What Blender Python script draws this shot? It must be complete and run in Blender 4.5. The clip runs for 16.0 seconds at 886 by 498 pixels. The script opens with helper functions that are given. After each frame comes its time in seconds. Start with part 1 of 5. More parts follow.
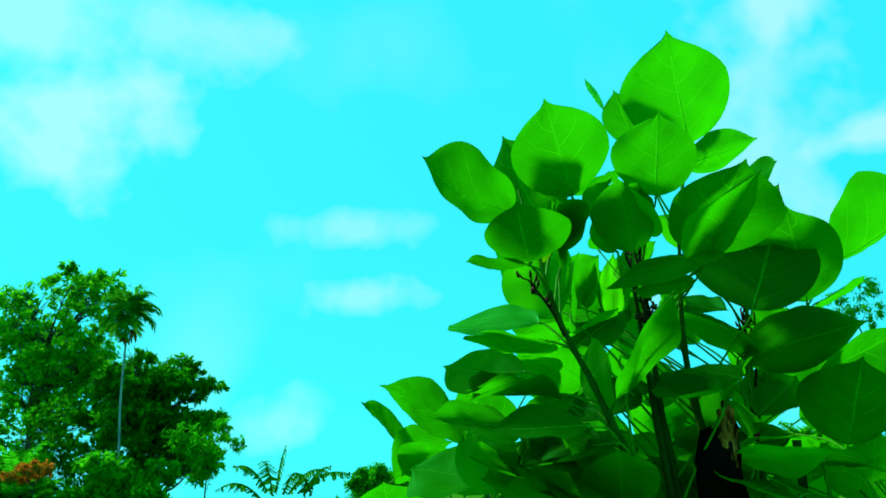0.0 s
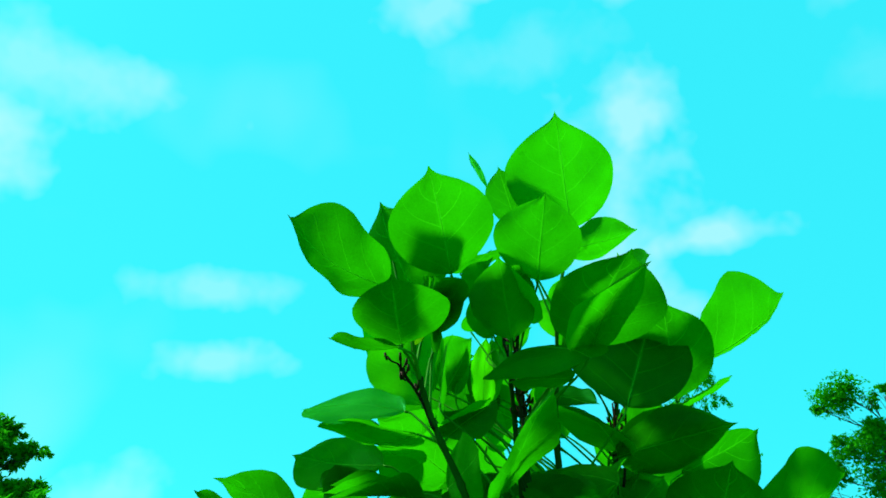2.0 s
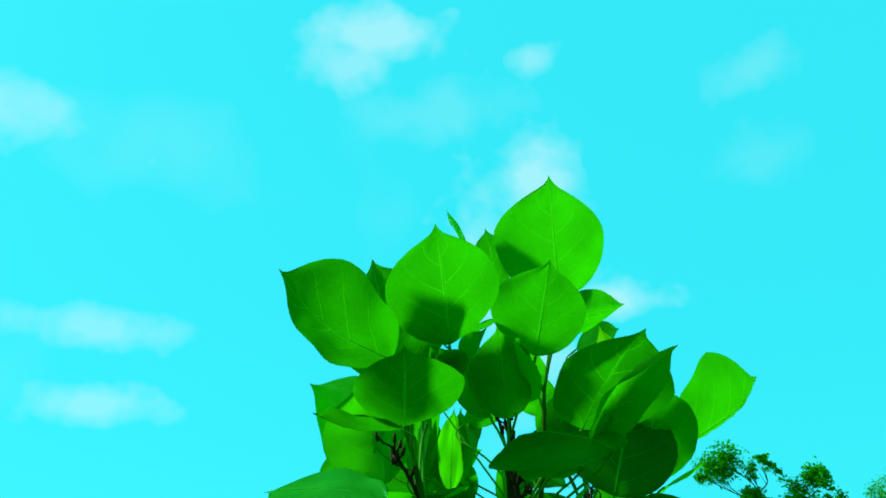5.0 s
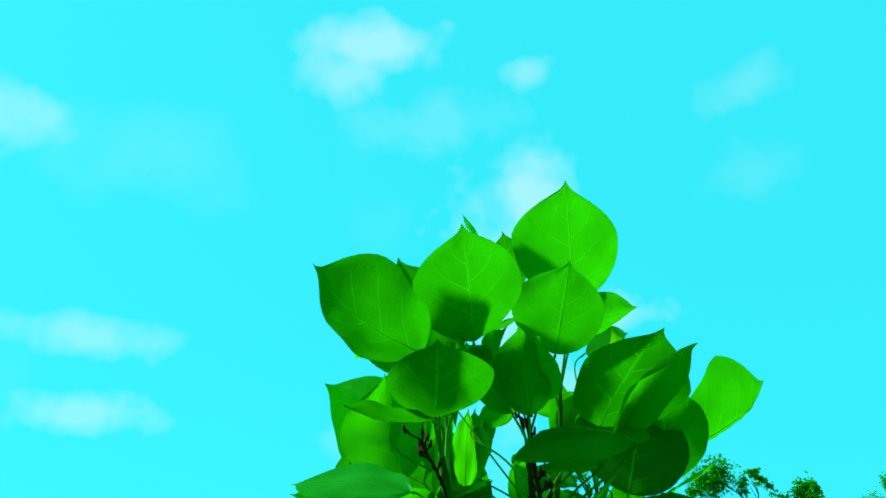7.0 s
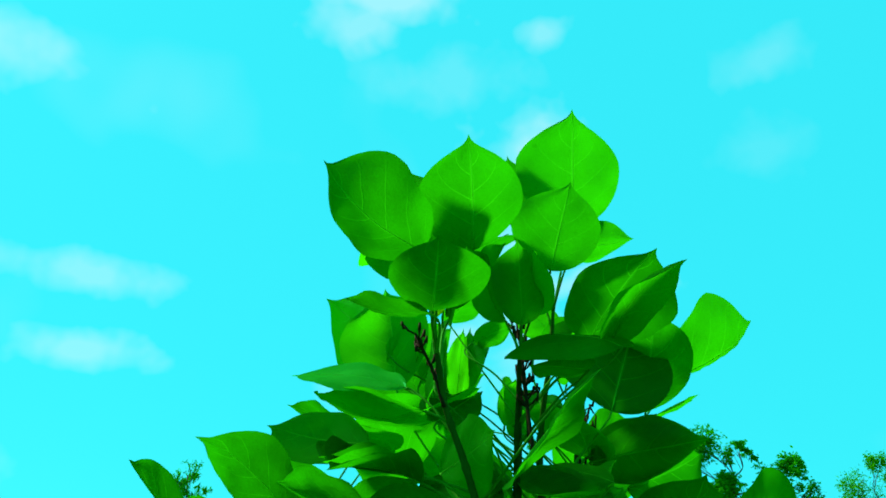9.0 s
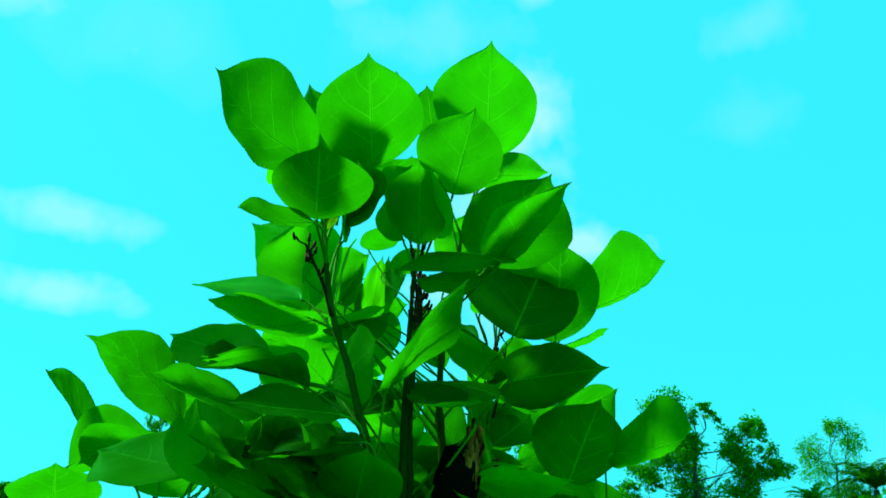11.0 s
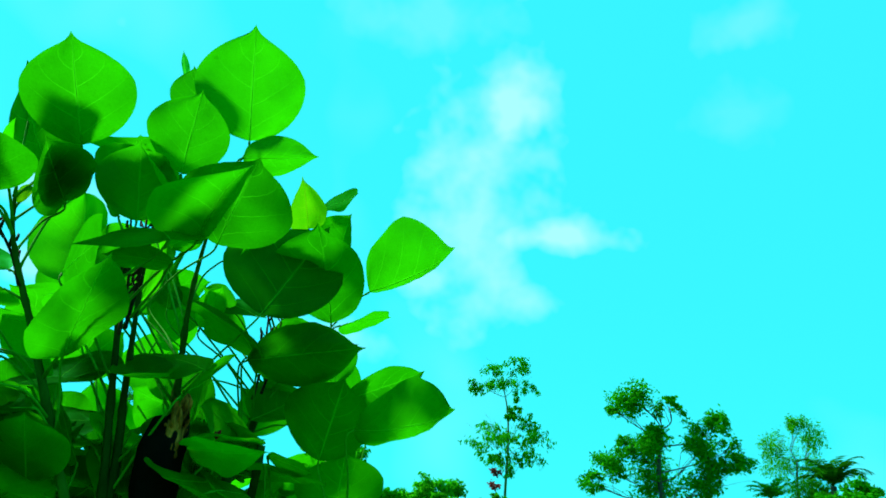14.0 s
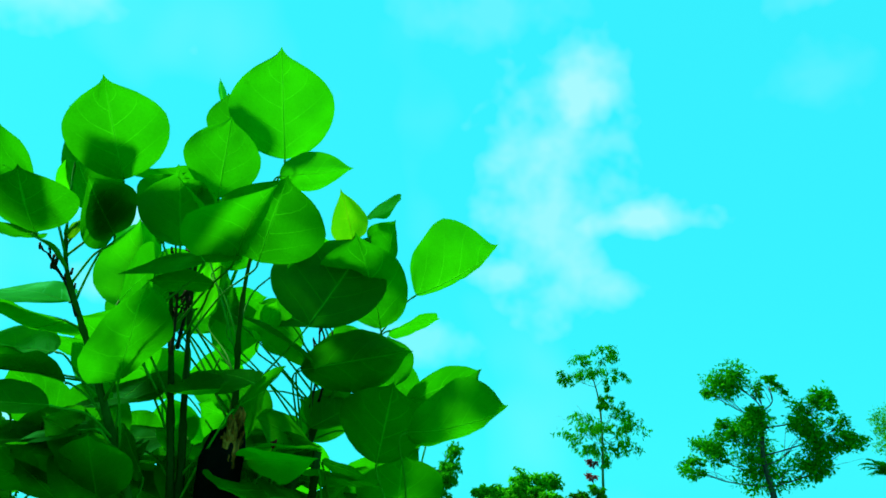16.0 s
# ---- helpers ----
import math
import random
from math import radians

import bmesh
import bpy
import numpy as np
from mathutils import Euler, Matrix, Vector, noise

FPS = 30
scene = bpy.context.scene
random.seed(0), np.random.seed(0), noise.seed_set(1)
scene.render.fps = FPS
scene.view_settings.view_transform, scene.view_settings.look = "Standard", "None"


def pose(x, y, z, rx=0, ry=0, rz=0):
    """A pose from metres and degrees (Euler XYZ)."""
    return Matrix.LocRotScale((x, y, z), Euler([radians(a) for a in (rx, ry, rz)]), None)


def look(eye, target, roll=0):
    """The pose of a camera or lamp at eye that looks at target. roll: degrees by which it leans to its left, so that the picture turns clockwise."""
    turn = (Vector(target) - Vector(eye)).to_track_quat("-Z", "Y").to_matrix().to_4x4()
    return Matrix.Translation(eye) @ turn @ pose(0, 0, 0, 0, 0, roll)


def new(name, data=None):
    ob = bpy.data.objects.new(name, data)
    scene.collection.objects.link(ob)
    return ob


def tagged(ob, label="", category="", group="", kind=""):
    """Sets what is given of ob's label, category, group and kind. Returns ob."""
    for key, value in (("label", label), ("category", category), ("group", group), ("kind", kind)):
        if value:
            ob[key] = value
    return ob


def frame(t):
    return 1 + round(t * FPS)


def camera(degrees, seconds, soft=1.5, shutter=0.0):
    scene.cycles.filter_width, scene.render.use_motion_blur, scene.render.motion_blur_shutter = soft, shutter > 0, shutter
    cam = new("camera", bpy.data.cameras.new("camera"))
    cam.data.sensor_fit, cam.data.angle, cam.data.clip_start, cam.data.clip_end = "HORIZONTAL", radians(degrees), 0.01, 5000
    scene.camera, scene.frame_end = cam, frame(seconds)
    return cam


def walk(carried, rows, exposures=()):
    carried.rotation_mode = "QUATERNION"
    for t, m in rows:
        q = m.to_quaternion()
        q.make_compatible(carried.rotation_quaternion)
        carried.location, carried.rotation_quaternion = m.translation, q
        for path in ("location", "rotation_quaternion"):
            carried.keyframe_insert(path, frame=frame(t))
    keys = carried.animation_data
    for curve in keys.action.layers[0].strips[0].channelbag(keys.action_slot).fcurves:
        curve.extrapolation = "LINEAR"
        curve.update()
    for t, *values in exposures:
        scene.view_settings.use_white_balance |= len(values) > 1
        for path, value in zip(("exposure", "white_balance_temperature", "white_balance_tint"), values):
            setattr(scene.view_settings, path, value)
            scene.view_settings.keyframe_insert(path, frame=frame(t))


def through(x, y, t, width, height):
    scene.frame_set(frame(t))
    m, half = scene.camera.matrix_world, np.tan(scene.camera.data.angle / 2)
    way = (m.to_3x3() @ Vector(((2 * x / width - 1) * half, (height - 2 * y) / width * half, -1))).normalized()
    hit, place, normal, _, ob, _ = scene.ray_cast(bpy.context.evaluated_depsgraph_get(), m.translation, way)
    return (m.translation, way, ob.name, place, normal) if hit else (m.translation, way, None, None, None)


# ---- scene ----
cam = camera(62.6, 16.0, soft=1.65)
PATH = [
    (0, (0.0534, 0.0854, 1.5387), (0.0759, 1.9825, 2.1714), -3.69),
    (0.5, (0.0664, 0.1026, 1.5484), (0.1755, 1.9908, 2.1987), -3.89),
    (1, (0.0711, 0.1168, 1.5579), (0.2747, 1.9866, 2.2378), -4.12),
    (1.5, (0.0662, 0.1336, 1.5572), (0.3702, 1.9683, 2.2932), -4.25),
    (2, (0.0568, 0.1604, 1.5701), (0.4433, 1.9548, 2.3642), -3.49),
    (2.5, (0.0477, 0.1812, 1.5873), (0.4904, 1.9508, 2.4073), -2.91),
    (3, (0.0401, 0.1954, 1.5906), (0.5227, 1.9368, 2.4476), -3.49),
    (3.5, (0.0262, 0.209, 1.5961), (0.5513, 1.9322, 2.4648), -3.28),
    (4, (0.0133, 0.2289, 1.6106), (0.5881, 1.9369, 2.4781), -3.02),
    (4.5, (-0.0029, 0.2424, 1.6157), (0.6196, 1.9219, 2.5055), -3.59),
    (7, (-0.0512, 0.2427, 1.5972), (0.5943, 1.8858, 2.5373), -3.1),
    (7.5, (-0.0553, 0.2449, 1.5892), (0.592, 1.8868, 2.53), -2.29),
    (8, (-0.0571, 0.2429, 1.5732), (0.5747, 1.9044, 2.4898), -0.91),
    (10.5, (-0.006, 0.222, 1.508), (0.6893, 1.9416, 2.2558), 2.17),
    (11, (0.025, 0.2064, 1.501), (0.7459, 1.9233, 2.2309), 2.01),
    (11.5, (0.0522, 0.1948, 1.4981), (0.7854, 1.9091, 2.2217), 1.73),
    (12, (0.1088, 0.164, 1.5018), (0.8428, 1.882, 2.2159), 0.94),
    (12.5, (0.1559, 0.1455, 1.5124), (0.8957, 1.8658, 2.2145), 0.39),
    (13, (0.1985, 0.1113, 1.5101), (0.9258, 1.8336, 2.2205), 0.56),
    (13.5, (0.2405, 0.0809, 1.5076), (0.985, 1.7985, 2.2116), 2.41),
    (14, (0.2808, 0.0638, 1.4999), (1.0478, 1.7741, 2.1974), 3.61),
    (14.5, (0.3185, 0.0458, 1.499), (1.0946, 1.756, 2.1868), 4.36),
    (15, (0.3394, 0.0379, 1.4952), (1.0784, 1.7702, 2.1683), 3.34),
    (15.5, (0.344, 0.0402, 1.4992), (1.045, 1.789, 2.1702), 2.89),
    (16, (0.3267, 0.0341, 1.5037), (0.8965, 1.8266, 2.1837), 1.12),
]
walk(cam, [(t, look(eye, target, roll)) for t, eye, target, roll in PATH],
     exposures=((0.0, 1.17), (1.0, 1.25), (2.0, 1.15), (3.0, 1.09), (4.0, 1.08), (7.0, 1.13), (8.0, 1.13), (10.5, 1.1), (11.0, 1.2), (12.5, 1.35), (13.3, 1.35), (14.0, 1.25), (16.0, 1.18)))

# ---- world, sun, exposure ----
SUN_AZ, SUN_EL = radians(-42.0), radians(43.0)      # azimuth from +y towards +x

world = bpy.data.worlds.new("sky")
scene.world = world
world.use_nodes = True
wn, wl = world.node_tree.nodes, world.node_tree.links
wn.clear()


def wnode(kind, **values):
    n = wn.new(kind)
    for key, value in values.items():
        n.inputs[key].default_value = value
    return n


def wmath(op, a, b=None, c=None, clamp=False):
    n = wn.new("ShaderNodeMath")
    n.operation, n.use_clamp = op, clamp
    for slot, v in enumerate((a, b, c)):
        if v is None:
            continue
        if isinstance(v, (int, float)):
            n.inputs[slot].default_value = v
        else:
            wl.new(v, n.inputs[slot])
    return n.outputs[0]


def wdot(a, v):
    n = wn.new("ShaderNodeVectorMath")
    n.operation = "DOT_PRODUCT"
    wl.new(a, n.inputs[0])
    n.inputs[1].default_value = v
    return n.outputs["Value"]


coords = wn.new("ShaderNodeTexCoord").outputs["Generated"]
sky = wn.new("ShaderNodeTexSky")
sky.sky_type, sky.sun_disc = "NISHITA", False
sky.sun_elevation, sky.sun_rotation = SUN_EL, SUN_AZ
sky.air_density, sky.dust_density = 1.2, 0.6
tint = wn.new("ShaderNodeVectorMath")
tint.operation = "MULTIPLY"
wl.new(sky.outputs["Color"], tint.inputs[0])
tint.inputs[1].default_value = (0.012, 0.105, 0.075)
vivid = wn.new("ShaderNodeMix")
vivid.data_type = "RGBA"
vivid.inputs["Factor"].default_value = 0.2
vivid.inputs["A"].default_value = (0.040, 0.94, 1.08, 1)
wl.new(tint.outputs[0], vivid.inputs["B"])

# soft clouds: noise over the whole sky, thicker in the drifts below
puff = wnode("ShaderNodeTexNoise", Scale=11.0, Detail=3.0, Roughness=0.55)
wl.new(coords, puff.inputs["Vector"])
broad = wnode("ShaderNodeTexNoise", Scale=2.6, Detail=3.0, Roughness=0.5)
wl.new(coords, broad.inputs["Vector"])
rough = wmath("SUBTRACT", puff.outputs["Fac"], 0.5)
cover = wmath("MULTIPLY", wmath("SUBTRACT", broad.outputs["Fac"], 0.56, clamp=True), 1.1)


def drift(aim, wide, high, dense):
    """A cloud bank round a direction, wide and high in units of the sky sphere's radius."""
    d = Vector(aim).normalized()
    side = d.cross((0, 0, 1)).normalized()
    top = side.cross(d)
    a = wmath("DIVIDE", wmath("SUBTRACT", wdot(coords, side), d.dot(side)), wide)
    b = wmath("DIVIDE", wmath("SUBTRACT", wdot(coords, top), d.dot(top)), high)
    r = wmath("SQRT", wmath("ADD", wmath("MULTIPLY", a, a), wmath("MULTIPLY", b, b)))
    r = wmath("SUBTRACT", r, wmath("MULTIPLY", rough, 3.0))
    body = wmath("MULTIPLY", wmath("SUBTRACT", 1.25, r, clamp=True), dense)
    return wmath("MULTIPLY", body, wmath("GREATER_THAN", wdot(coords, d), 0.0))


total = cover
for bank in (((-0.109, 0.931, 0.348), 0.085, 0.026, 0.42), ((-0.103, 0.961, 0.258), 0.07, 0.026, 0.46),
             ((-0.430, 0.773, 0.466), 0.12, 0.09, 0.66), ((-0.449, 0.718, 0.532), 0.12, 0.08, 0.55),
             ((-0.292, 0.770, 0.567), 0.15, 0.05, 0.42), ((-0.226, 0.969, 0.098), 0.07, 0.035, 0.36),
             ((0.216, 0.689, 0.692), 0.085, 0.036, 0.62), ((0.166, 0.730, 0.663), 0.05, 0.03, 0.45),
             ((0.389, 0.648, 0.655), 0.032, 0.022, 0.4), ((0.293, 0.732, 0.616), 0.1, 0.04, 0.16),
             ((0.417, 0.742, 0.525), 0.05, 0.026, 0.55), ((0.419, 0.746, 0.518), 0.05, 0.055, 0.66),
             ((0.433, 0.786, 0.441), 0.05, 0.06, 0.4), ((0.499, 0.785, 0.368), 0.1, 0.024, 0.66),
             ((0.364, 0.879, 0.309), 0.045, 0.022, 0.42), ((0.497, 0.820, 0.285), 0.045, 0.024, 0.42),
             ((0.280, 0.934, 0.222), 0.06, 0.025, 0.3), ((0.415, 0.812, 0.43), 0.085, 0.16, 0.5),
             ((0.621, 0.515, 0.592), 0.05, 0.03, 0.18), ((0.644, 0.577, 0.502), 0.05, 0.035, 0.1),
             ((0.488, 0.789, 0.373), 0.07, 0.025, 0.28)):
    total = wmath("MAXIMUM", total, drift(*bank))
total = wmath("MINIMUM", wmath("MULTIPLY", total, 0.72), 0.62)
clouded = wn.new("ShaderNodeMix")
clouded.data_type = "RGBA"
wl.new(total, clouded.inputs["Factor"])
wl.new(vivid.outputs["Result"], clouded.inputs["A"])
clouded.inputs["B"].default_value = (0.72, 0.96, 1.0, 1)
back = wnode("ShaderNodeBackground", Strength=0.48)
wl.new(clouded.outputs["Result"], back.inputs["Color"])
wl.new(back.outputs[0], wn.new("ShaderNodeOutputWorld").inputs[0])

sun = new("sun", bpy.data.lights.new("sun", "SUN"))
sun.data.energy, sun.data.angle, sun.data.color = 3.0, radians(12.0), (1.0, 0.95, 0.84)
sun_dir = Vector((math.sin(SUN_AZ) * math.cos(SUN_EL), math.cos(SUN_AZ) * math.cos(SUN_EL), math.sin(SUN_EL)))
sun.matrix_world = look(sun_dir * 60, (0, 0, 0))


# ---- materials ----
class Nodes:
    """A small writer of node materials."""

    def __init__(self, name):
        self.mat = bpy.data.materials.new(name)
        self.mat.use_nodes = True
        self.n, self.l = self.mat.node_tree.nodes, self.mat.node_tree.links
        self.n.clear()
        self.out = self.n.new("ShaderNodeOutputMaterial")

    def add(self, kind, feature="", **values):
        n = self.n.new(kind)
        if feature:
            n.feature = feature
        for key, value in values.items():
            key = key.replace("_", " ")
            if hasattr(value, "is_output"):
                self.l.new(value, n.inputs[key])
            else:
                n.inputs[key].default_value = value
        return n

    def math(self, op, a, b=0.0, clamp=False):
        n = self.n.new("ShaderNodeMath")
        n.operation, n.use_clamp = op, clamp
        for slot, v in enumerate((a, b)):
            if hasattr(v, "is_output"):
                self.l.new(v, n.inputs[slot])
            else:
                n.inputs[slot].default_value = v
        return n.outputs[0]

    def ramp(self, fac, *stops):
        n = self.n.new("ShaderNodeValToRGB")
        e = n.color_ramp.elements
        while len(e) < len(stops):
            e.new(0.5)
        for k, (at, colour) in zip(e, stops):
            k.position, k.color = at, (*colour, 1)
        self.l.new(fac, n.inputs[0])
        return n.outputs[0]

    def mix(self, fac, a, b, blend="MIX"):
        n = self.n.new("ShaderNodeMix")
        n.data_type, n.blend_type = "RGBA", blend
        for key, v in (("Factor", fac), ("A", a), ("B", b)):
            if hasattr(v, "is_output"):
                self.l.new(v, n.inputs[key])
            else:
                n.inputs[key].default_value = v if isinstance(v, (int, float)) else (*v, 1)
        return n.outputs["Result"]

    def done(self, shader):
        self.l.new(shader, self.out.inputs[0])
        return self.mat


def leaf_blade(name, dark, light, through, gloss, thin, vein_tint, sheen=0.01, sheen_tint=(0.06, 1.0, 0.18)):
    """A leaf blade: waxy, mottled, letting part of the light through."""
    m = Nodes(name)
    where = m.add("ShaderNodeTexCoord").outputs["Object"]
    uv = m.add("ShaderNodeUVMap").outputs[0]
    each = m.add("ShaderNodeObjectInfo").outputs["Random"]
    big = m.add("ShaderNodeTexNoise", Vector=where, Scale=22.0, Detail=3.0).outputs["Fac"]
    fine = m.add("ShaderNodeTexNoise", Vector=where, Scale=420.0, Detail=4.0, Roughness=0.6).outputs["Fac"]
    mixed = m.math("ADD", m.math("MULTIPLY", big, 0.55), m.math("MULTIPLY", each, 0.5))
    mixed = m.math("ADD", mixed, m.math("MULTIPLY", m.math("SUBTRACT", fine, 0.5), 0.35), clamp=True)
    colour = m.ramp(mixed, (0.25, dark), (0.8, light))
    # net of small veins
    net = m.add("ShaderNodeTexVoronoi", feature="DISTANCE_TO_EDGE", Vector=where, Scale=230.0).outputs["Distance"]
    line = m.math("LESS_THAN", net, 0.045)
    colour = m.mix(m.math("MULTIPLY", line, 0.05), colour, light)
    spots = m.add("ShaderNodeTexNoise", Vector=where, Scale=75.0, Detail=2.0).outputs["Fac"]
    colour = m.mix(m.math("MULTIPLY", m.math("GREATER_THAN", spots, 0.74), 0.3), colour, dark)
    # side veins leave the midrib at a slant
    split = m.add("ShaderNodeSeparateXYZ", Vector=uv)
    u, v = split.outputs[0], m.math("ABSOLUTE", m.math("SUBTRACT", m.math("MULTIPLY", split.outputs[1], 2.0), 1.0))
    hand = m.math("MULTIPLY", m.math("GREATER_THAN", split.outputs[1], 0.5), 0.35)
    slant = m.math("SUBTRACT", u, m.math("MULTIPLY", m.math("POWER", v, 1.2), 0.36))
    wobble = m.math("MULTIPLY", m.math("SUBTRACT", big, 0.5), 0.05)
    phase = m.math("ADD", m.math("MULTIPLY", m.math("ADD", slant, wobble), 4.6), m.math("ADD", hand, 2.1))
    away = m.math("ABSOLUTE", m.math("SUBTRACT", m.math("FRACT", phase), 0.5))
    vein = m.math("MULTIPLY", m.math("SUBTRACT", 1.0, m.math("MULTIPLY", away, 32.0), clamp=True), m.math("SUBTRACT", 1.05, v, clamp=True))
    rib = m.math("SUBTRACT", 1.0, m.math("MULTIPLY", v, 26.0), clamp=True)
    vein = m.math("MAXIMUM", vein, rib)
    colour = m.mix(m.math("MULTIPLY", vein, 0.55), colour, vein_tint)
    height = m.math("ADD", m.math("MULTIPLY", net, 0.4), m.math("ADD", m.math("MULTIPLY", fine, 0.25), m.math("MULTIPLY", vein, 0.8)))
    bump = m.add("ShaderNodeBump", Height=height, Strength=0.4, Distance=0.0012).outputs[0]
    rough = m.math("ADD", gloss, m.math("MULTIPLY", big, 0.2))
    face = m.add("ShaderNodeBsdfPrincipled", Base_Color=colour, Roughness=rough, Normal=bump, Specular_IOR_Level=0.0)
    glow = m.mix(1.0, colour, through, "MULTIPLY")
    back = m.add("ShaderNodeBsdfTranslucent", Color=glow, Normal=bump)
    body = m.n.new("ShaderNodeMixShader")
    body.inputs[0].default_value = thin
    m.l.new(face.outputs[0], body.inputs[1])
    m.l.new(back.outputs[0], body.inputs[2])
    wax = m.add("ShaderNodeBsdfGlossy", Color=(*sheen_tint, 1), Roughness=rough, Normal=bump)
    return m.done(two(m, body, wax, sheen))


def two(m, a, b, fac):
    n = m.n.new("ShaderNodeMixShader")
    n.inputs[0].default_value = fac
    m.l.new(a.outputs[0], n.inputs[1])
    m.l.new(b.outputs[0], n.inputs[2])
    return n.outputs[0]


def bark(name, dark, light, scale, depth, moss=0.0, shine=0.08, span=(0.35, 0.68)):
    m = Nodes(name)
    where = m.add("ShaderNodeTexCoord").outputs["Object"]
    streak = m.add("ShaderNodeMapping", Vector=where, Scale=(1, 1, 0.28)).outputs[0]
    a = m.add("ShaderNodeTexNoise", Vector=streak, Scale=scale, Detail=8.0, Roughness=0.65).outputs["Fac"]
    b = m.add("ShaderNodeTexNoise", Vector=where, Scale=scale * 0.2, Detail=3.0).outputs["Fac"]
    colour = m.ramp(m.math("ADD", m.math("MULTIPLY", a, 0.7), m.math("MULTIPLY", b, 0.3)), (span[0], dark), (span[1], light))
    if moss:
        colour = m.mix(m.math("MULTIPLY", m.math("GREATER_THAN", b, 0.55), moss), colour, (0.03, 0.09, 0.012))
    bump = m.add("ShaderNodeBump", Height=a, Strength=0.9, Distance=depth).outputs[0]
    return m.done(m.add("ShaderNodeBsdfPrincipled", Base_Color=colour, Roughness=0.9, Normal=bump, Specular_IOR_Level=shine).outputs[0])


def stalk(name, dark, light, thin=0.0):
    m = Nodes(name)
    where = m.add("ShaderNodeTexCoord").outputs["Object"]
    a = m.add("ShaderNodeTexNoise", Vector=where, Scale=130.0, Detail=4.0).outputs["Fac"]
    each = m.add("ShaderNodeObjectInfo").outputs["Random"]
    colour = m.ramp(m.math("ADD", m.math("MULTIPLY", a, 0.6), m.math("MULTIPLY", each, 0.4)), (0.25, dark), (0.75, light))
    bump = m.add("ShaderNodeBump", Height=a, Strength=0.4, Distance=0.0006).outputs[0]
    face = m.add("ShaderNodeBsdfPrincipled", Base_Color=colour, Roughness=0.65, Normal=bump, Specular_IOR_Level=0.02)
    if not thin:
        return m.done(face.outputs[0])
    return m.done(two(m, face, m.add("ShaderNodeBsdfTranslucent", Color=colour), thin))


def foliage(name, dark, light, thin=0.35):
    """Far leaves: each one its own shade."""
    m = Nodes(name)
    each = m.add("ShaderNodeNewGeometry").outputs["Random Per Island"]
    where = m.add("ShaderNodeTexCoord").outputs["Object"]
    big = m.add("ShaderNodeTexNoise", Vector=where, Scale=0.9, Detail=3.0).outputs["Fac"]
    colour = m.ramp(m.math("ADD", m.math("MULTIPLY", each, 0.55), m.math("MULTIPLY", big, 0.45)), (0.2, dark), (0.8, light))
    face = m.add("ShaderNodeBsdfPrincipled", Base_Color=colour, Roughness=0.8, Specular_IOR_Level=0.0)
    back = m.add("ShaderNodeBsdfTranslucent", Color=colour)
    return m.done(two(m, face, back, thin))


def ground_cover():
    m = Nodes("grassy_soil")
    where = m.add("ShaderNodeTexCoord").outputs["Object"]
    a = m.add("ShaderNodeTexNoise", Vector=where, Scale=0.35, Detail=6.0).outputs["Fac"]
    b = m.add("ShaderNodeTexNoise", Vector=where, Scale=14.0, Detail=6.0, Roughness=0.7).outputs["Fac"]
    grass = m.ramp(b, (0.3, (0.010, 0.09, 0.004)), (0.7, (0.042, 0.23, 0.009)))
    soil = m.ramp(b, (0.3, (0.03, 0.05, 0.008)), (0.7, (0.08, 0.09, 0.02)))
    colour = m.mix(m.ramp(a, (0.60, (0, 0, 0)), (0.7, (1, 1, 1))), grass, soil)
    bump = m.add("ShaderNodeBump", Height=b, Strength=0.8, Distance=0.03).outputs[0]
    return m.done(m.add("ShaderNodeBsdfPrincipled", Base_Color=colour, Roughness=0.95, Normal=bump, Specular_IOR_Level=0.0).outputs[0])


GREEN = leaf_blade("fresh_green_leaf", (0.0045, 0.118, 0.0006), (0.0115, 0.228, 0.0012), (1.6, 1.85, 0.45), 0.42, 0.74, (0.028, 0.36, 0.010))
# sky sheen put into the base colour as a paler, brighter green
PALE = leaf_blade("pale_sheen_leaf", (0.010, 0.38, 0.008), (0.03, 0.54, 0.02), (1.4, 1.45, 1.0), 0.36, 0.6, (0.04, 0.60, 0.04), 0.02, (0.1, 1.0, 0.45))
# copy of the green leaf, its colour brightened where light falls short
LIT_GREEN = leaf_blade("lit_green_leaf", (0.012, 0.25, 0.001), (0.03, 0.38, 0.002), (1.7, 1.8, 0.45), 0.42, 0.74, (0.04, 0.42, 0.012))
YOUNG = leaf_blade("young_yellow_leaf", (0.022, 0.24, 0.001), (0.07, 0.34, 0.002), (1.9, 1.8, 0.6), 0.46, 0.5, (0.12, 0.34, 0.012))
VEIN = stalk("pale_midrib", (0.05, 0.52, 0.02), (0.09, 0.68, 0.03), 0.6)
STALK = stalk("green_stalk", (0.016, 0.17, 0.003), (0.04, 0.32, 0.008))
STEM = bark("stem_bark", (0.007, 0.026, 0.003), (0.024, 0.085, 0.008), 60.0, 0.0015, shine=0.01)
GREEN_STEM = bark("green_stem_bark", (0.010, 0.05, 0.003), (0.03, 0.14, 0.008), 60.0, 0.0012, shine=0.01)
STUMP = bark("stump_bark", (0.003, 0.0025, 0.002), (0.012, 0.006, 0.004), 45.0, 0.004, shine=0.01)
TORN = bark("torn_wood", (0.02, 0.003, 0.001), (0.95, 0.19, 0.025), 110.0, 0.005, shine=0.0, span=(0.40, 0.60))
DRY = stalk("dry_flower_stalk", (0.012, 0.009, 0.004), (0.06, 0.03, 0.012))
RED = stalk("red_petal", (0.16, 0.006, 0.006), (0.34, 0.015, 0.012))
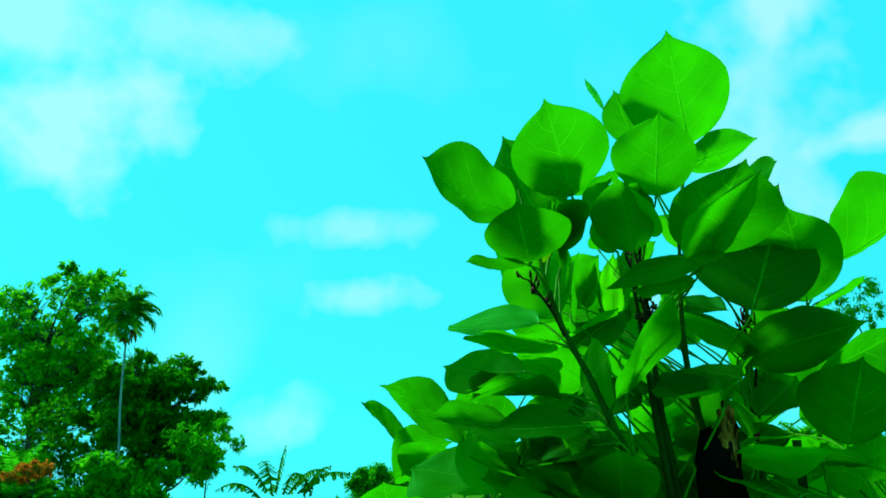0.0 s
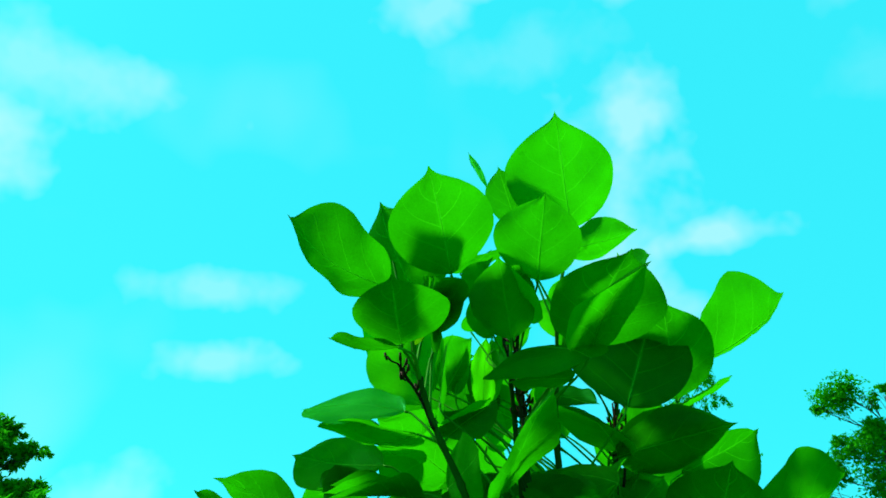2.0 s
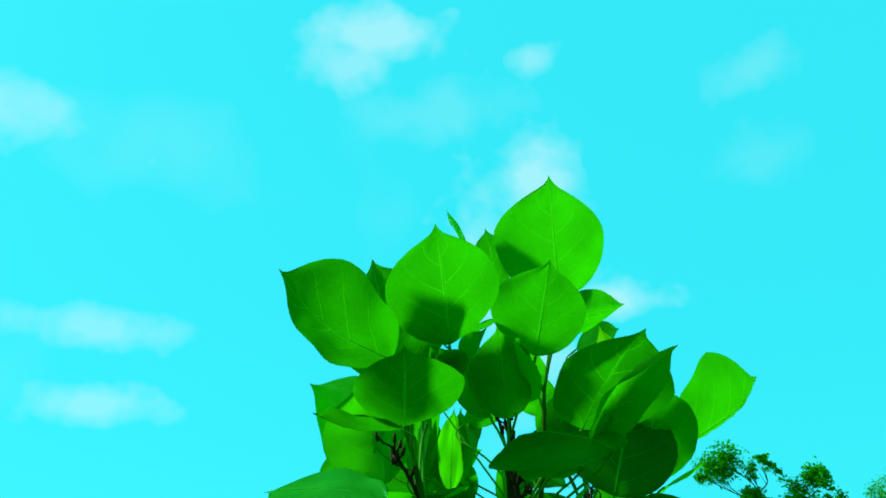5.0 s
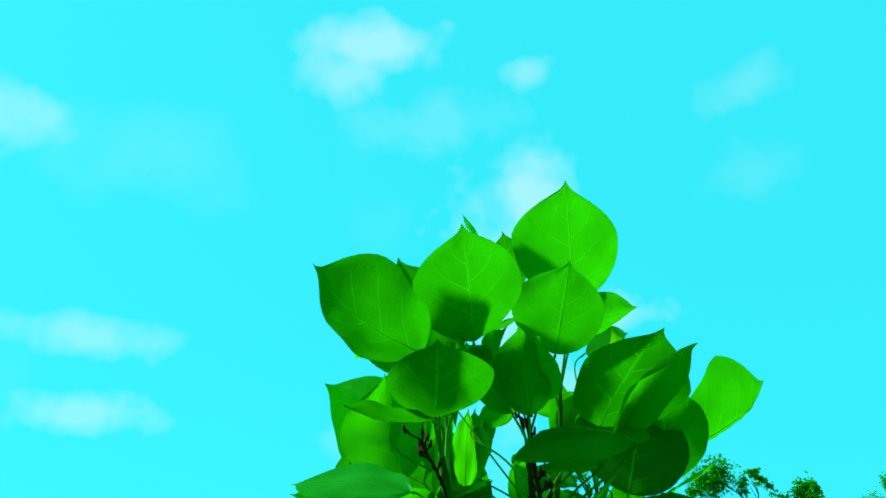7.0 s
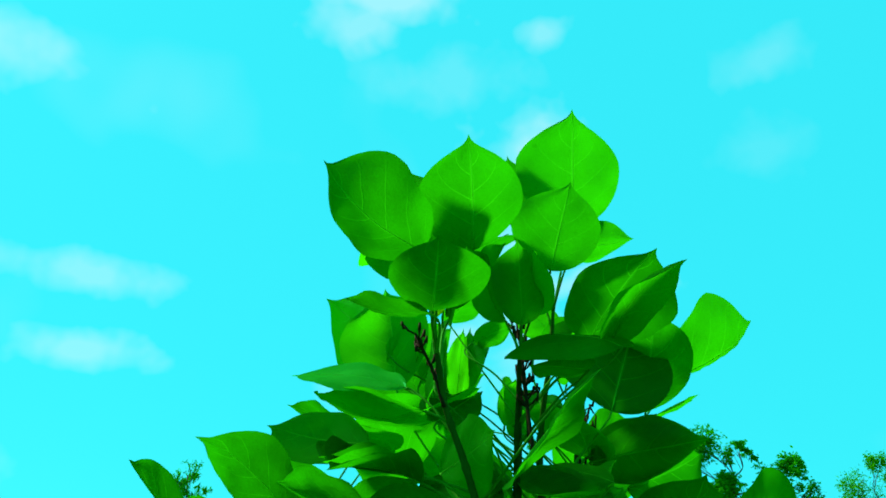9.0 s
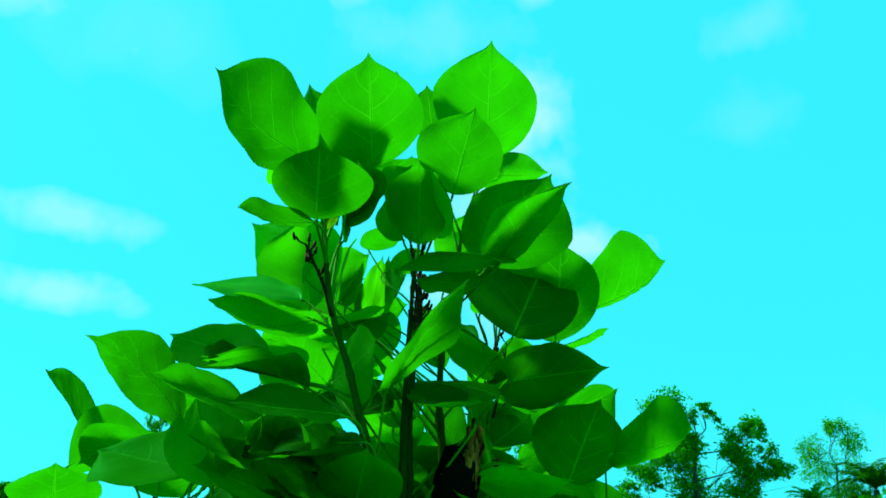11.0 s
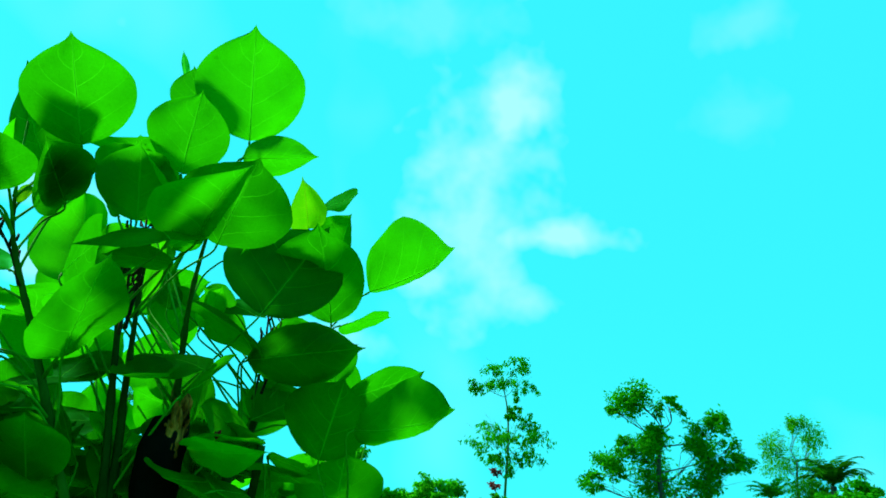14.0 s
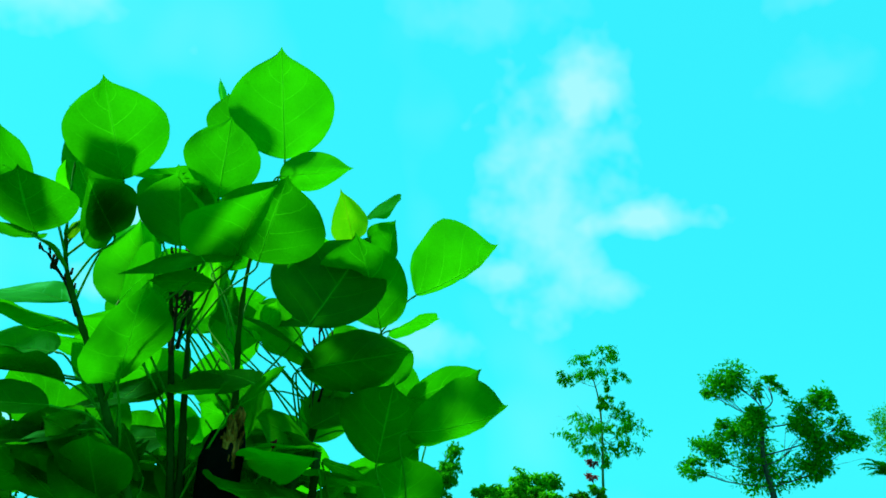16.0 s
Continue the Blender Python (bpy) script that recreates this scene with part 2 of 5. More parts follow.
BARK_FAR = bark("tree_bark", (0.03, 0.028, 0.02), (0.12, 0.10, 0.07), 9.0, 0.02)
PALM_BARK = bark("pale_palm_bark", (0.16, 0.17, 0.15), (0.36, 0.38, 0.34), 7.0, 0.01)
CROWN_DARK = foliage("dark_crown", (0.005, 0.095, 0.0015), (0.03, 0.42, 0.005), 0.58)
CROWN_MID = foliage("green_crown", (0.006, 0.18, 0.002), (0.034, 0.52, 0.006), 0.6)
CROWN_LIGHT = foliage("light_crown", (0.014, 0.23, 0.002), (0.085, 0.62, 0.006), 0.62)
CROWN_BUSH = foliage("bush_leaves", (0.007, 0.16, 0.002), (0.065, 0.66, 0.008), 0.62)
CROWN_RUST = foliage("rust_flowers", (0.25, 0.10, 0.006), (0.62, 0.22, 0.015), 0.5)
RED_FAR = foliage("far_red_flowers", (0.16, 0.02, 0.02), (0.4, 0.07, 0.06), 0.4)
FROND = foliage("palm_frond", (0.012, 0.14, 0.003), (0.04, 0.36, 0.008), 0.5)
SLIM_BARK = bark("greenish_bark", (0.03, 0.09, 0.02), (0.09, 0.2, 0.05), 9.0, 0.01)
FROND_DARK = foliage("dark_palm_frond", (0.003, 0.06, 0.001), (0.014, 0.17, 0.003), 0.4)
GROUND = ground_cover()


# ---- shapes ----
def part(name, bm, material, parent=None, label=""):
    """Links a bmesh as one mesh object, under a thing or a part if one is given."""
    me = bpy.data.meshes.new(name)
    bm.normal_update()
    bm.to_mesh(me)
    bm.free()
    for f in me.polygons:
        f.use_smooth = True
    me.materials.append(material)
    ob = new(name, me)
    if parent:
        ob.parent = parent
    if label:
        tagged(ob, label)
    return ob


def thing(name, place, label, category, group="", kind=""):
    ob = new(name)
    ob.location = place
    bpy.context.view_layer.update()
    return tagged(ob, label, category, group, kind)


def curve_points(points, steps):
    """A smooth line through the points (Catmull-Rom), steps to a span."""
    p = [Vector(q) for q in points]
    p = [2 * p[0] - p[1], *p, 2 * p[-1] - p[-2]]
    out = []
    for a, b, c, d in zip(p, p[1:], p[2:], p[3:]):
        for k in range(steps):
            s = k / steps
            out.append(0.5 * (2 * b + (c - a) * s + (2 * a - 5 * b + 4 * c - d) * s * s + (3 * b - a - 3 * c + d) * s ** 3))
    return out + [p[-2]]


def tube(bm, line, radii, sides=6, lump=0.0):
    """A tapering round limb along a line; radii: at its start and end, or one for each point."""
    n = len(line)
    if len(radii) == 2:
        radii = [radii[0] + (radii[1] - radii[0]) * k / (n - 1) for k in range(n)]
    rings, across = [], None
    for k, p in enumerate(line):
        way = (line[min(k + 1, n - 1)] - line[max(k - 1, 0)]).normalized()
        if across is None:
            across = way.orthogonal().normalized()
        across = (across - way * across.dot(way)).normalized()
        other = way.cross(across)
        ring = []
        for j in range(sides):
            a = 2 * math.pi * j / sides
            r = radii[k]
            if lump:
                r *= 1 + lump * noise.noise(p * 38 + Vector((math.cos(a), math.sin(a), 0)) * 1.3)
            ring.append(bm.verts.new(p + (across * math.cos(a) + other * math.sin(a)) * r))
        rings.append(ring)
    for a, b in zip(rings, rings[1:]):
        for j in range(sides):
            bm.faces.new((a[j], a[(j + 1) % sides], b[(j + 1) % sides], b[j]))
    bm.faces.new(rings[0][::-1])
    bm.faces.new(rings[-1])


OUTLINE = ((0.0, 0.0), (0.015, 0.17), (0.04, 0.33), (0.08, 0.50), (0.15, 0.69), (0.25, 0.85), (0.36, 0.96), (0.48, 1.0), (0.58, 0.965),
           (0.67, 0.86), (0.75, 0.70), (0.82, 0.50), (0.87, 0.31), (0.905, 0.17), (0.93, 0.09), (0.96, 0.04), (1.0, 0.0))


def half_width(u):
    for (a, wa), (b, wb) in zip(OUTLINE, OUTLINE[1:]):
        if u <= b:
            return wa + (wb - wa) * (u - a) / (b - a)
    return 0.0


class Blade:
    """The surface of one leaf: base and tip, the way from the midrib to each edge, how far the midrib bows."""

    def __init__(self, base, tip, left, right, bow=0.0, seed=0):
        self.b, self.t = Vector(base), Vector(tip)
        self.axis = self.t - self.b
        self.sides = [Vector(left), Vector(right)]
        for s in self.sides:
            s -= self.axis * s.dot(self.axis) / self.axis.length_squared
        self.n = (self.sides[1] - self.sides[0]).cross(self.axis).normalized()
        self.bow, self.seed = bow, seed

    def at(self, u, v):
        w = half_width(u)
        a = abs(v)
        s, o = (self.sides[0], self.sides[1]) if v < 0 else (self.sides[1], self.sides[0])
        soft = (1 - a) ** 2 * 0.5 * a                       # rounds the fold along the midrib
        p = self.b + self.axis * u + (s * (a - soft) - o * soft) * w
        size = self.axis.length
        lift = self.bow * (4 * u * (1 - u) - 0.9 * max(0.0, u - 0.8))
        ripple = noise.noise(Vector((u * 3.1, v * 1.6, self.seed * 7.7))) * 0.075 * size * (0.2 + a * w)
        ripple += noise.noise(Vector((u * 9, v * 4, self.seed * 3.1))) * 0.012 * size * a
        # the blade puffs up a little between the side veins
        ripple += 0.006 * size * math.sin((u - 0.22 * a) * 2 * math.pi * 6) * w * min(1.0, 3 * a) * (1 - a) * 2
        return p + self.n * (lift + ripple)


PLANT = thing("pollarded_tree", (0.345, 0.93, 0.0), "pollarded young tree with a dark stump and sprouting broad green leaves", "tree")


def hang(ob, owner):
    """Parents a part that is modelled in world places."""
    ob.parent = owner
    ob.matrix_parent_inverse = owner.matrix_world.inverted()
    return ob


STEMS = []


def stem(points, r0, r1, label="", material=None):
    line = curve_points(points, 6)
    bm = bmesh.new()
    radii = [r0 + (r1 - r0) * k / (len(line) - 1) for k in range(len(line))]
    for k in range(4, len(line), 6):
        radii[k] *= 1.25                                       # nodes
    tube(bm, line, radii, 9, 0.22)
    STEMS.append(line)
    return hang(part("stem", bm, material or STEM, None, label), PLANT)


leaf_count = 0
joints = []                                                 # where petioles already leave the stems


def leaf(base, tip, left, right, bow=0.0, root=None, material=None, label="", bare=False):
    """A broad leaf with its veins, and the stalk that joins it to the nearest stem (or to root)."""
    global leaf_count
    leaf_count += 1
    blade = Blade(base, tip, left, right, bow, leaf_count)
    bm = bmesh.new()
    uv = bm.loops.layers.uv.new("UVMap")
    us = [0, 0.012, 0.03, 0.055, 0.08, 0.12, 0.16, 0.22, 0.28, 0.34, 0.40, 0.46, 0.52, 0.58, 0.64, 0.69, 0.74, 0.78, 0.82, 0.85, 0.88, 0.903, 0.925, 0.96, 1.0]
    vs = [-1, -0.86, -0.7, -0.53, -0.36, -0.19, -0.06, 0.06, 0.19, 0.36, 0.53, 0.7, 0.86, 1]
    grid = [[bm.verts.new(blade.at(u, v)) for v in vs] for u in us[1:-1]]
    first, last = bm.verts.new(blade.at(0, 0)), bm.verts.new(blade.at(1, 0))
    for i in range(len(grid) - 1):
        for j in range(len(vs) - 1):
            f = bm.faces.new((grid[i][j], grid[i][j + 1], grid[i + 1][j + 1], grid[i + 1][j]))
            for loop, (a, c) in zip(f.loops, ((i, j), (i, j + 1), (i + 1, j + 1), (i + 1, j))):
                loop[uv].uv = (us[a + 1], 0.5 + 0.5 * vs[c])
    for j in range(len(vs) - 1):
        for tri, places in (((first, grid[0][j + 1], grid[0][j]), ((0, 0.5), (us[1], 0.5 + 0.5 * vs[j + 1]), (us[1], 0.5 + 0.5 * vs[j]))),
                            ((last, grid[-1][j], grid[-1][j + 1]), ((1, 0.5), (us[-2], 0.5 + 0.5 * vs[j]), (us[-2], 0.5 + 0.5 * vs[j + 1])))):
            for loop, place in zip(bm.faces.new(tri).loops, places):
                loop[uv].uv = place
    ob = hang(part("leaf", bm, material or GREEN, None, label), PLANT)
    bpy.context.view_layer.update()

    size = blade.axis.length
    bm = bmesh.new()
    tube(bm, [blade.at(k / 12 * 0.97, 0.0) for k in range(13)], (0.0042 * size, 0.0010 * size), 5)
    hang(part("midrib", bm, VEIN), ob)

    if not bare:
        end = Vector(base)
        if root is None:
            near = [p for line in STEMS for p in line if p.z < end.z - 0.01] or [STEMS[0][0]]
            drop = 0.02 + 0.02 * math.sin(leaf_count * 1.7)            # petioles rise from below the blade
            start = min(near, key=lambda p: (end - p).length + max(0.0, drop + (end - p).xy.length - end.z + p.z) + sum(0.012 for q in joints if (p - q).length < 0.012))
            joints.append(start)
        else:
            start = Vector(root)
        reach = (end - start).length
        way = blade.axis.normalized()
        run = (end - start).normalized()
        turn = (run * 0.8 + way).normalized() if run.dot(way) > -0.3 else run
        knee = start.lerp(end, 0.5) + Vector((0, 0, (0.05 + 0.05 * math.sin(leaf_count)) * reach)) + Vector((-run.y, run.x, 0)) * 0.055 * math.sin(leaf_count * 2.3) * reach - way * 0.05 * reach
        line = curve_points((start, knee, end - turn * 0.12 * reach, end), 6)
        bm = bmesh.new()
        radii = [0.0015 + (0.0010 - 0.0015) * k / (len(line) - 1) for k in range(len(line))]
        radii[0], radii[-3], radii[-2] = 0.0024, 0.0015, 0.0016     # swollen joints
        tube(bm, line, radii, 6)
        hang(part("petiole", bm, STALK), ob)
    return ob


# ---- ground ----
def ground():
    bm = bmesh.new()
    rings = [0.0, 2, 5, 10, 18, 30, 60, 150, 500, 2500]
    last = None
    for r in rings[1:]:
        ring = []
        for k in range(48):
            a = 2 * math.pi * k / 48
            x, y = r * math.cos(a), r * math.sin(a)
            z = 0.06 * noise.noise(Vector((x, y, 0)) * 0.4) if r < 100 else 0.0
            ring.append(bm.verts.new((x, y, z)))
        if last is None:
            bm.faces.new(ring)
        else:
            for k in range(48):
                bm.faces.new((last[k], ring[k], ring[(k + 1) % 48], last[(k + 1) % 48]))
        last = ring
    return tagged(part("ground", bm, GROUND), "grassy ground with worn patches of soil", "ground", kind="structure")


ground()


# ---- the far trees ----
def leaf_mesh(name, material, seed, clumps, size, droop=0.0, slim=0.45, tuft=0.26):
    """A crown of single leaves. clumps: centre, radii and number of leaves; leaves gather in sprays, thicker outside."""
    rng = np.random.default_rng(seed)
    centres, ways, sizes = [], [], []
    for centre, (rx, ry, rz), count in clumps:
        count = int(count * 1.5)
        sprays = max(5, count // 30)
        d = rng.normal(size=(sprays, 3))
        d /= np.linalg.norm(d, axis=1)[:, None]
        d *= (rng.random(sprays) ** 0.45)[:, None] * (0.72 + 0.45 * rng.random(sprays))[:, None]
        hub = np.array(centre) + d * (rx, ry, rz)
        which = rng.integers(0, sprays, count)
        p = hub[which] + rng.normal(size=(count, 3)) * np.array((rx, ry, rz)) * tuft
        out = p - np.array(centre)
        out /= np.linalg.norm(out, axis=1)[:, None] + 1e-6
        w = rng.normal(size=(count, 3)) * 0.75 + out * 0.7 + (0, 0, -0.25 - droop)
        centres.append(p)
        ways.append(w / np.linalg.norm(w, axis=1)[:, None])
        sizes.append(size * (0.6 + 0.8 * rng.random(count)))
    p, w, s = np.concatenate(centres), np.concatenate(ways), np.concatenate(sizes)[:, None]
    side = np.cross(w, rng.normal(size=w.shape))
    side /= np.linalg.norm(side, axis=1)[:, None] + 1e-6
    lift = np.cross(side, w)
    verts = np.stack([p - w * s * 0.5, p + side * s * slim * 0.5 + lift * s * 0.08, p + w * s * 0.5, p - side * s * slim * 0.5 + lift * s * 0.08], 1)
    n = len(p)
    me = bpy.data.meshes.new(name)
    me.from_pydata(verts.reshape(-1, 3).tolist(), [], np.arange(4 * n).reshape(n, 4).tolist())
    me.materials.append(material)
    return new(name, me)


def settle(top):
    """Sets a far plant to its final spot and height, by the side of the clearing on which it grows."""
    x = top.location.x
    dx, dy, tall = (-0.24, -0.13, 1.03) if x < -5 else (-0.13, -0.02, 1.025) if x < 5 else (0.02, 0.02, 0.955) if x < 14.5 else (0.09, -0.08, 0.97)
    top.location.x += dx
    top.location.y += dy
    top.scale.z = tall
    return top


def tree(place, label, trunk, r0, clumps, size, material, seed, bark_mat=None, droop=0.0, slim=0.45, from_share=0.35, category="tree", name="tree", tuft=0.26, share=1.0):
    """A tree: a tapered trunk through the points, a limb to each clump of the crown, and the crown of small leaves."""
    rng = random.Random(seed)
    base = Vector(place)
    top = thing(name, place, label, category, "low bushes round the clearing" if name == "bush" else "trees round the clearing")
    bark_mat = bark_mat or BARK_FAR
    line = curve_points([base, *trunk], 5)
    bm = bmesh.new()
    tube(bm, line, (r0, r0 * 0.3), 9, 0.12)
    hang(part("trunk", bm, bark_mat), top)
    for centre, radii, count in clumps:
        c = Vector(centre)
        low = [p for k, p in enumerate(line) if k >= from_share * len(line) and p.z < c.z - 0.2] or [line[len(line) // 2]]
        start = min(low, key=lambda p: (p - c).length + 0.5 * abs(p.z - c.z + 1.0))
        bend = start.lerp(c, 0.5) + Vector((rng.uniform(-0.2, 0.2), rng.uniform(-0.2, 0.2), -0.1))
        bm = bmesh.new()
        spine = curve_points((start, bend, c), 4)
        tube(bm, spine, (r0 * 0.2, r0 * 0.06), 6, 0.1)
        for k in range(7):
            a = spine[rng.randrange(3, len(spine))]
            tip = c + Vector((rng.uniform(-1, 1) * radii[0], rng.uniform(-1, 1) * radii[1], rng.uniform(-0.6, 1) * radii[2])) * 0.8
            tube(bm, curve_points((a, a.lerp(tip, 0.5) + Vector((0, 0, 0.06)), tip), 3), (r0 * 0.07, r0 * 0.025), 4)
        hang(part("limb", bm, bark_mat), top)
    finer = []
    for centre, radii, count in clumps:
        for k in range(3):
            c = Vector(centre) + Vector((rng.uniform(-0.6, 0.6) * radii[0], rng.uniform(-0.6, 0.6) * radii[1], rng.uniform(-0.8, 0.8) * radii[2]))
            s = rng.uniform(0.5, 0.85)
            finer.append((tuple(c), (radii[0] * s, radii[1] * s, max(radii[2], 0.7 * radii[0]) * s), int(count * share) // 3))
    hang(leaf_mesh("crown", material, seed, finer, size, droop, slim, tuft), top)
    return settle(top)


def frond(bm, root, way, length, sag, leaflet, pairs, rng, ribbed=0.01):
    """One feathered palm frond: a rib that leaves at way (turn, tilt) and bends down by sag, with leaflets on both sides."""
    turn, tilt = way
    flat = Vector((math.cos(turn), math.sin(turn), 0))
    line = [Vector(root)]
    for k in range(10):
        e = tilt - sag * ((k + 0.5) / 10) ** 1.3
        line.append(line[-1] + (flat * math.cos(e) + Vector((0, 0, math.sin(e)))) * length / 10)
    tube(bm, line, (ribbed, ribbed * 0.3), 5)
    for k in range(pairs):
        s = 0.12 + 0.88 * (k + 0.5) / pairs
        i = min(9, int(s * 10))
        p = line[i].lerp(line[i + 1], s * 10 - i)
        along = (line[i + 1] - line[i]).normalized()
        across = Vector((-flat.y, flat.x, 0))
        ll = leaflet * (1 - 0.65 * abs(s - 0.4) ** 1.2) * rng.uniform(0.8, 1.15)
        for hand in (-1, 1):
            d = (across * hand * 0.8 + along * 0.55 + Vector((0, 0, rng.uniform(-0.35, 0.1)))).normalized()
            mid = p + d * ll * 0.5 + Vector((0, 0, -0.06 * ll))
            tip = p + d * ll + Vector((0, 0, -0.16 * ll))
            up = along * ll * 0.12
            v = [bm.verts.new(q) for q in (p - up * 0.5, mid - up, tip, mid + up, p + up * 0.5)]
            bm.faces.new((v[0], v[1], v[3], v[4]))
            bm.faces.new((v[1], v[2], v[3]))


def palm(place, label, height, lean, r, fronds, length, sag, leaflet, seed, fruit=False, slender=True, rise=(1.5, -0.2), leaf_mat=None, bark_mat=None):
    rng = random.Random(seed)
    base = Vector(place)
    top = thing("palm_tree", place, label, "palm tree", "palms round the clearing")
    head = base + Vector((lean[0], lean[1], height))
    line = curve_points((base, base.lerp(head, 0.35) + Vector((0.05, 0, 0)), base.lerp(head, 0.7) + Vector((-0.04, 0, 0)), head), 12)
    radii = [r * (1 - 0.35 * k / len(line)) * (1.12 if k % 2 else 1.0) for k in range(len(line))]
    bm = bmesh.new()
    tube(bm, line, radii, 9)
    hang(part("trunk", bm, bark_mat or PALM_BARK, None, "" if bark_mat else "slender pale ringed trunk"), top)
    if slender:
        bm = bmesh.new()
        tube(bm, curve_points((head, head + Vector((0, 0, 0.25)), head + Vector((0, 0, 0.5))), 3), (r * 0.95, r * 0.45), 9)
        hang(part("crownshaft", bm, FROND), top)
    crown = head + Vector((0, 0, 0.42 if slender else 0.0))
    for k in range(fronds):
        a = 2 * math.pi * (k * 0.382) + rng.uniform(-0.2, 0.2)
        up = rise[0] + (rise[1] - rise[0]) * k / fronds + rng.uniform(-0.12, 0.12)
        bm = bmesh.new()
        frond(bm, crown, (a, up), length * rng.uniform(0.85, 1.1), sag * rng.uniform(0.8, 1.2), leaflet, 24, rng)
        hang(part("frond", bm, leaf_mat or FROND), top)
    if fruit:
        for k in range(3):
            a = 2.1 * k + 0.6
            bm = bmesh.new()
            hub = head + Vector((0.12 * math.cos(a), 0.12 * math.sin(a), -0.05))
            for j in range(16):
                tip = hub + Vector((rng.uniform(-0.16, 0.16), rng.uniform(-0.16, 0.16), -rng.uniform(0.15, 0.42)))
                tube(bm, [hub, hub.lerp(tip, 0.6) + Vector((0, 0, 0.04)), tip], (0.012, 0.02), 4)
            hang(part("fruit_bunch", bm, CROWN_RUST, None, "hanging orange-brown nut bunch"), top)
    return settle(top)


def banana(place, label, blades, seed):
    """A clump of banana stalks with long torn blades."""
    rng = random.Random(seed)
    top = thing("banana_plant", place, label, "banana plant")
    base = Vector(place)
    bm = bmesh.new()
    for k in range(3):
        foot = base + Vector((rng.uniform(-0.4, 0.4), rng.uniform(-0.3, 0.3), 0))
        tube(bm, curve_points((foot, foot + Vector((0.03, 0, 0.6)), foot + Vector((0.05, 0, 1.6))), 4), (0.11, 0.07), 8)
    hang(part("stalk", bm, STALK), top)
    for start, way, length, sag, wide in blades:
        bm = bmesh.new()
        p0, d = Vector(start), Vector(way).normalized()
        across = d.cross((0, 0, 1)).normalized()
        line = [p0 + d * length * s + Vector((0, 0, -sag * length * s * s)) for s in [k / 22 for k in range(23)]]
        tube(bm, line, (0.022, 0.006), 5)
        for hand in (-1, 1):
            for k in range(22):
                if rng.random() < 0.12:
                    continue
                w0 = wide * math.sin(math.pi * min(1, (k + 0.6) / 22.5)) ** 0.6
                w1 = w0 * rng.uniform(0.8, 1.05)
                fall = -0.5 * w0 + rng.uniform(-0.1, 0.05)
                a, b = line[k], line[k + 1]
                q = [bm.verts.new(v) for v in (a, b, b + across * hand * w1 + Vector((0, 0, fall)) + d * 0.03, a + across * hand * w0 + Vector((0, 0, fall)) + d * 0.05)]
                bm.faces.new(q)
        hang(part("blade", bm, FROND), top)
    return settle(top)


def spread(rng, centre, radii, count, n):
    """n clumps inside a crown's ellipsoid, with count leaves in all."""
    out = []
    for k in range(n):
        d = Vector((rng.gauss(0, 1), rng.gauss(0, 1), rng.gauss(0, 1))).normalized() * rng.random() ** 0.4
        c = Vector(centre) + Vector((d.x * radii[0], d.y * radii[1], d.z * radii[2]))
        r = rng.uniform(0.28, 0.42)
        out.append((tuple(c), (radii[0] * r, radii[1] * r, radii[2] * r * 0.85), count // n))
    return out


rng = random.Random(11)
# beyond the plant, on the side of the palm
tree((-14.6, 27.2, 0), "tall airy tree with light green crown", [(-14.7, 27.2, 3.5), (-14.5, 27.2, 7.5)], 0.26,
     spread(rng, (-14.3, 27.0, 6.9), (3.3, 2.4, 3.0), 13000, 44) + [((-13.3, 27.0, 9.5), (0.9, 0.7, 0.8), 520)], 0.21, CROWN_LIGHT, 21, tuft=0.14)
tree((-9.0, 23.0, 0), "dense tree with dark rounded crown", [(-9.0, 23.0, 2.2), (-8.8, 23.0, 4.6)], 0.24,
     spread(rng, (-8.75, 22.9, 4.5), (2.0, 1.7, 1.6), 10000, 34) + spread(rng, (-7.7, 23.2, 3.6), (1.5, 1.2, 1.3), 4200, 14) + spread(rng, (-8.75, 23.0, 5.2), (1.6, 1.2, 0.8), 3400, 10), 0.2, CROWN_DARK, 22, tuft=0.22)
palm((-8.47, 20.3, 0), "slender areca palm with small feathery crown", 6.3, (-0.03, 0.05), 0.036, 24, 0.95, 1.75, 0.32, 5, fruit=True, rise=(1.57, -0.3))
tree((-11.4, 20.6, 0), "low leafy bush with bright green leaves", [(-11.3, 20.6, 1.2), (-11.2, 20.6, 2.0)], 0.08,
     spread(rng, (-11.2, 20.6, 2.0), (1.7, 1.2, 1.25), 8000, 16), 0.2, CROWN_BUSH, 23, category="bush", name="bush")
tree((-8.6, 20.0, 0), "low leafy bush with bright green leaves", [(-8.5, 20.0, 1.0), (-8.4, 20.0, 1.8)], 0.08,
     spread(rng, (-8.3, 19.8, 1.65), (1.9, 1.0, 1.0), 6500, 22), 0.2, CROWN_BUSH, 24, tuft=0.2, category="bush", name="bush")
palm((-10.75, 19.6, 0), "young palm with arching feathery fronds", 2.0, (0.05, 0.0), 0.07, 11, 1.7, 0.9, 0.3, 8, slender=False, rise=(1.45, 0.5), leaf_mat=CROWN_MID, bark_mat=BARK_FAR)
tree((-9.7, 18.6, 0), "bush covered with rust-orange flowers", [(-9.7, 18.6, 1.0), (-9.7, 18.6, 2.3)], 0.03,
     spread(rng, (-9.75, 18.6, 2.52), (0.62, 0.5, 0.2), 700, 8), 0.12, CROWN_RUST, 25, category="bush", name="bush")
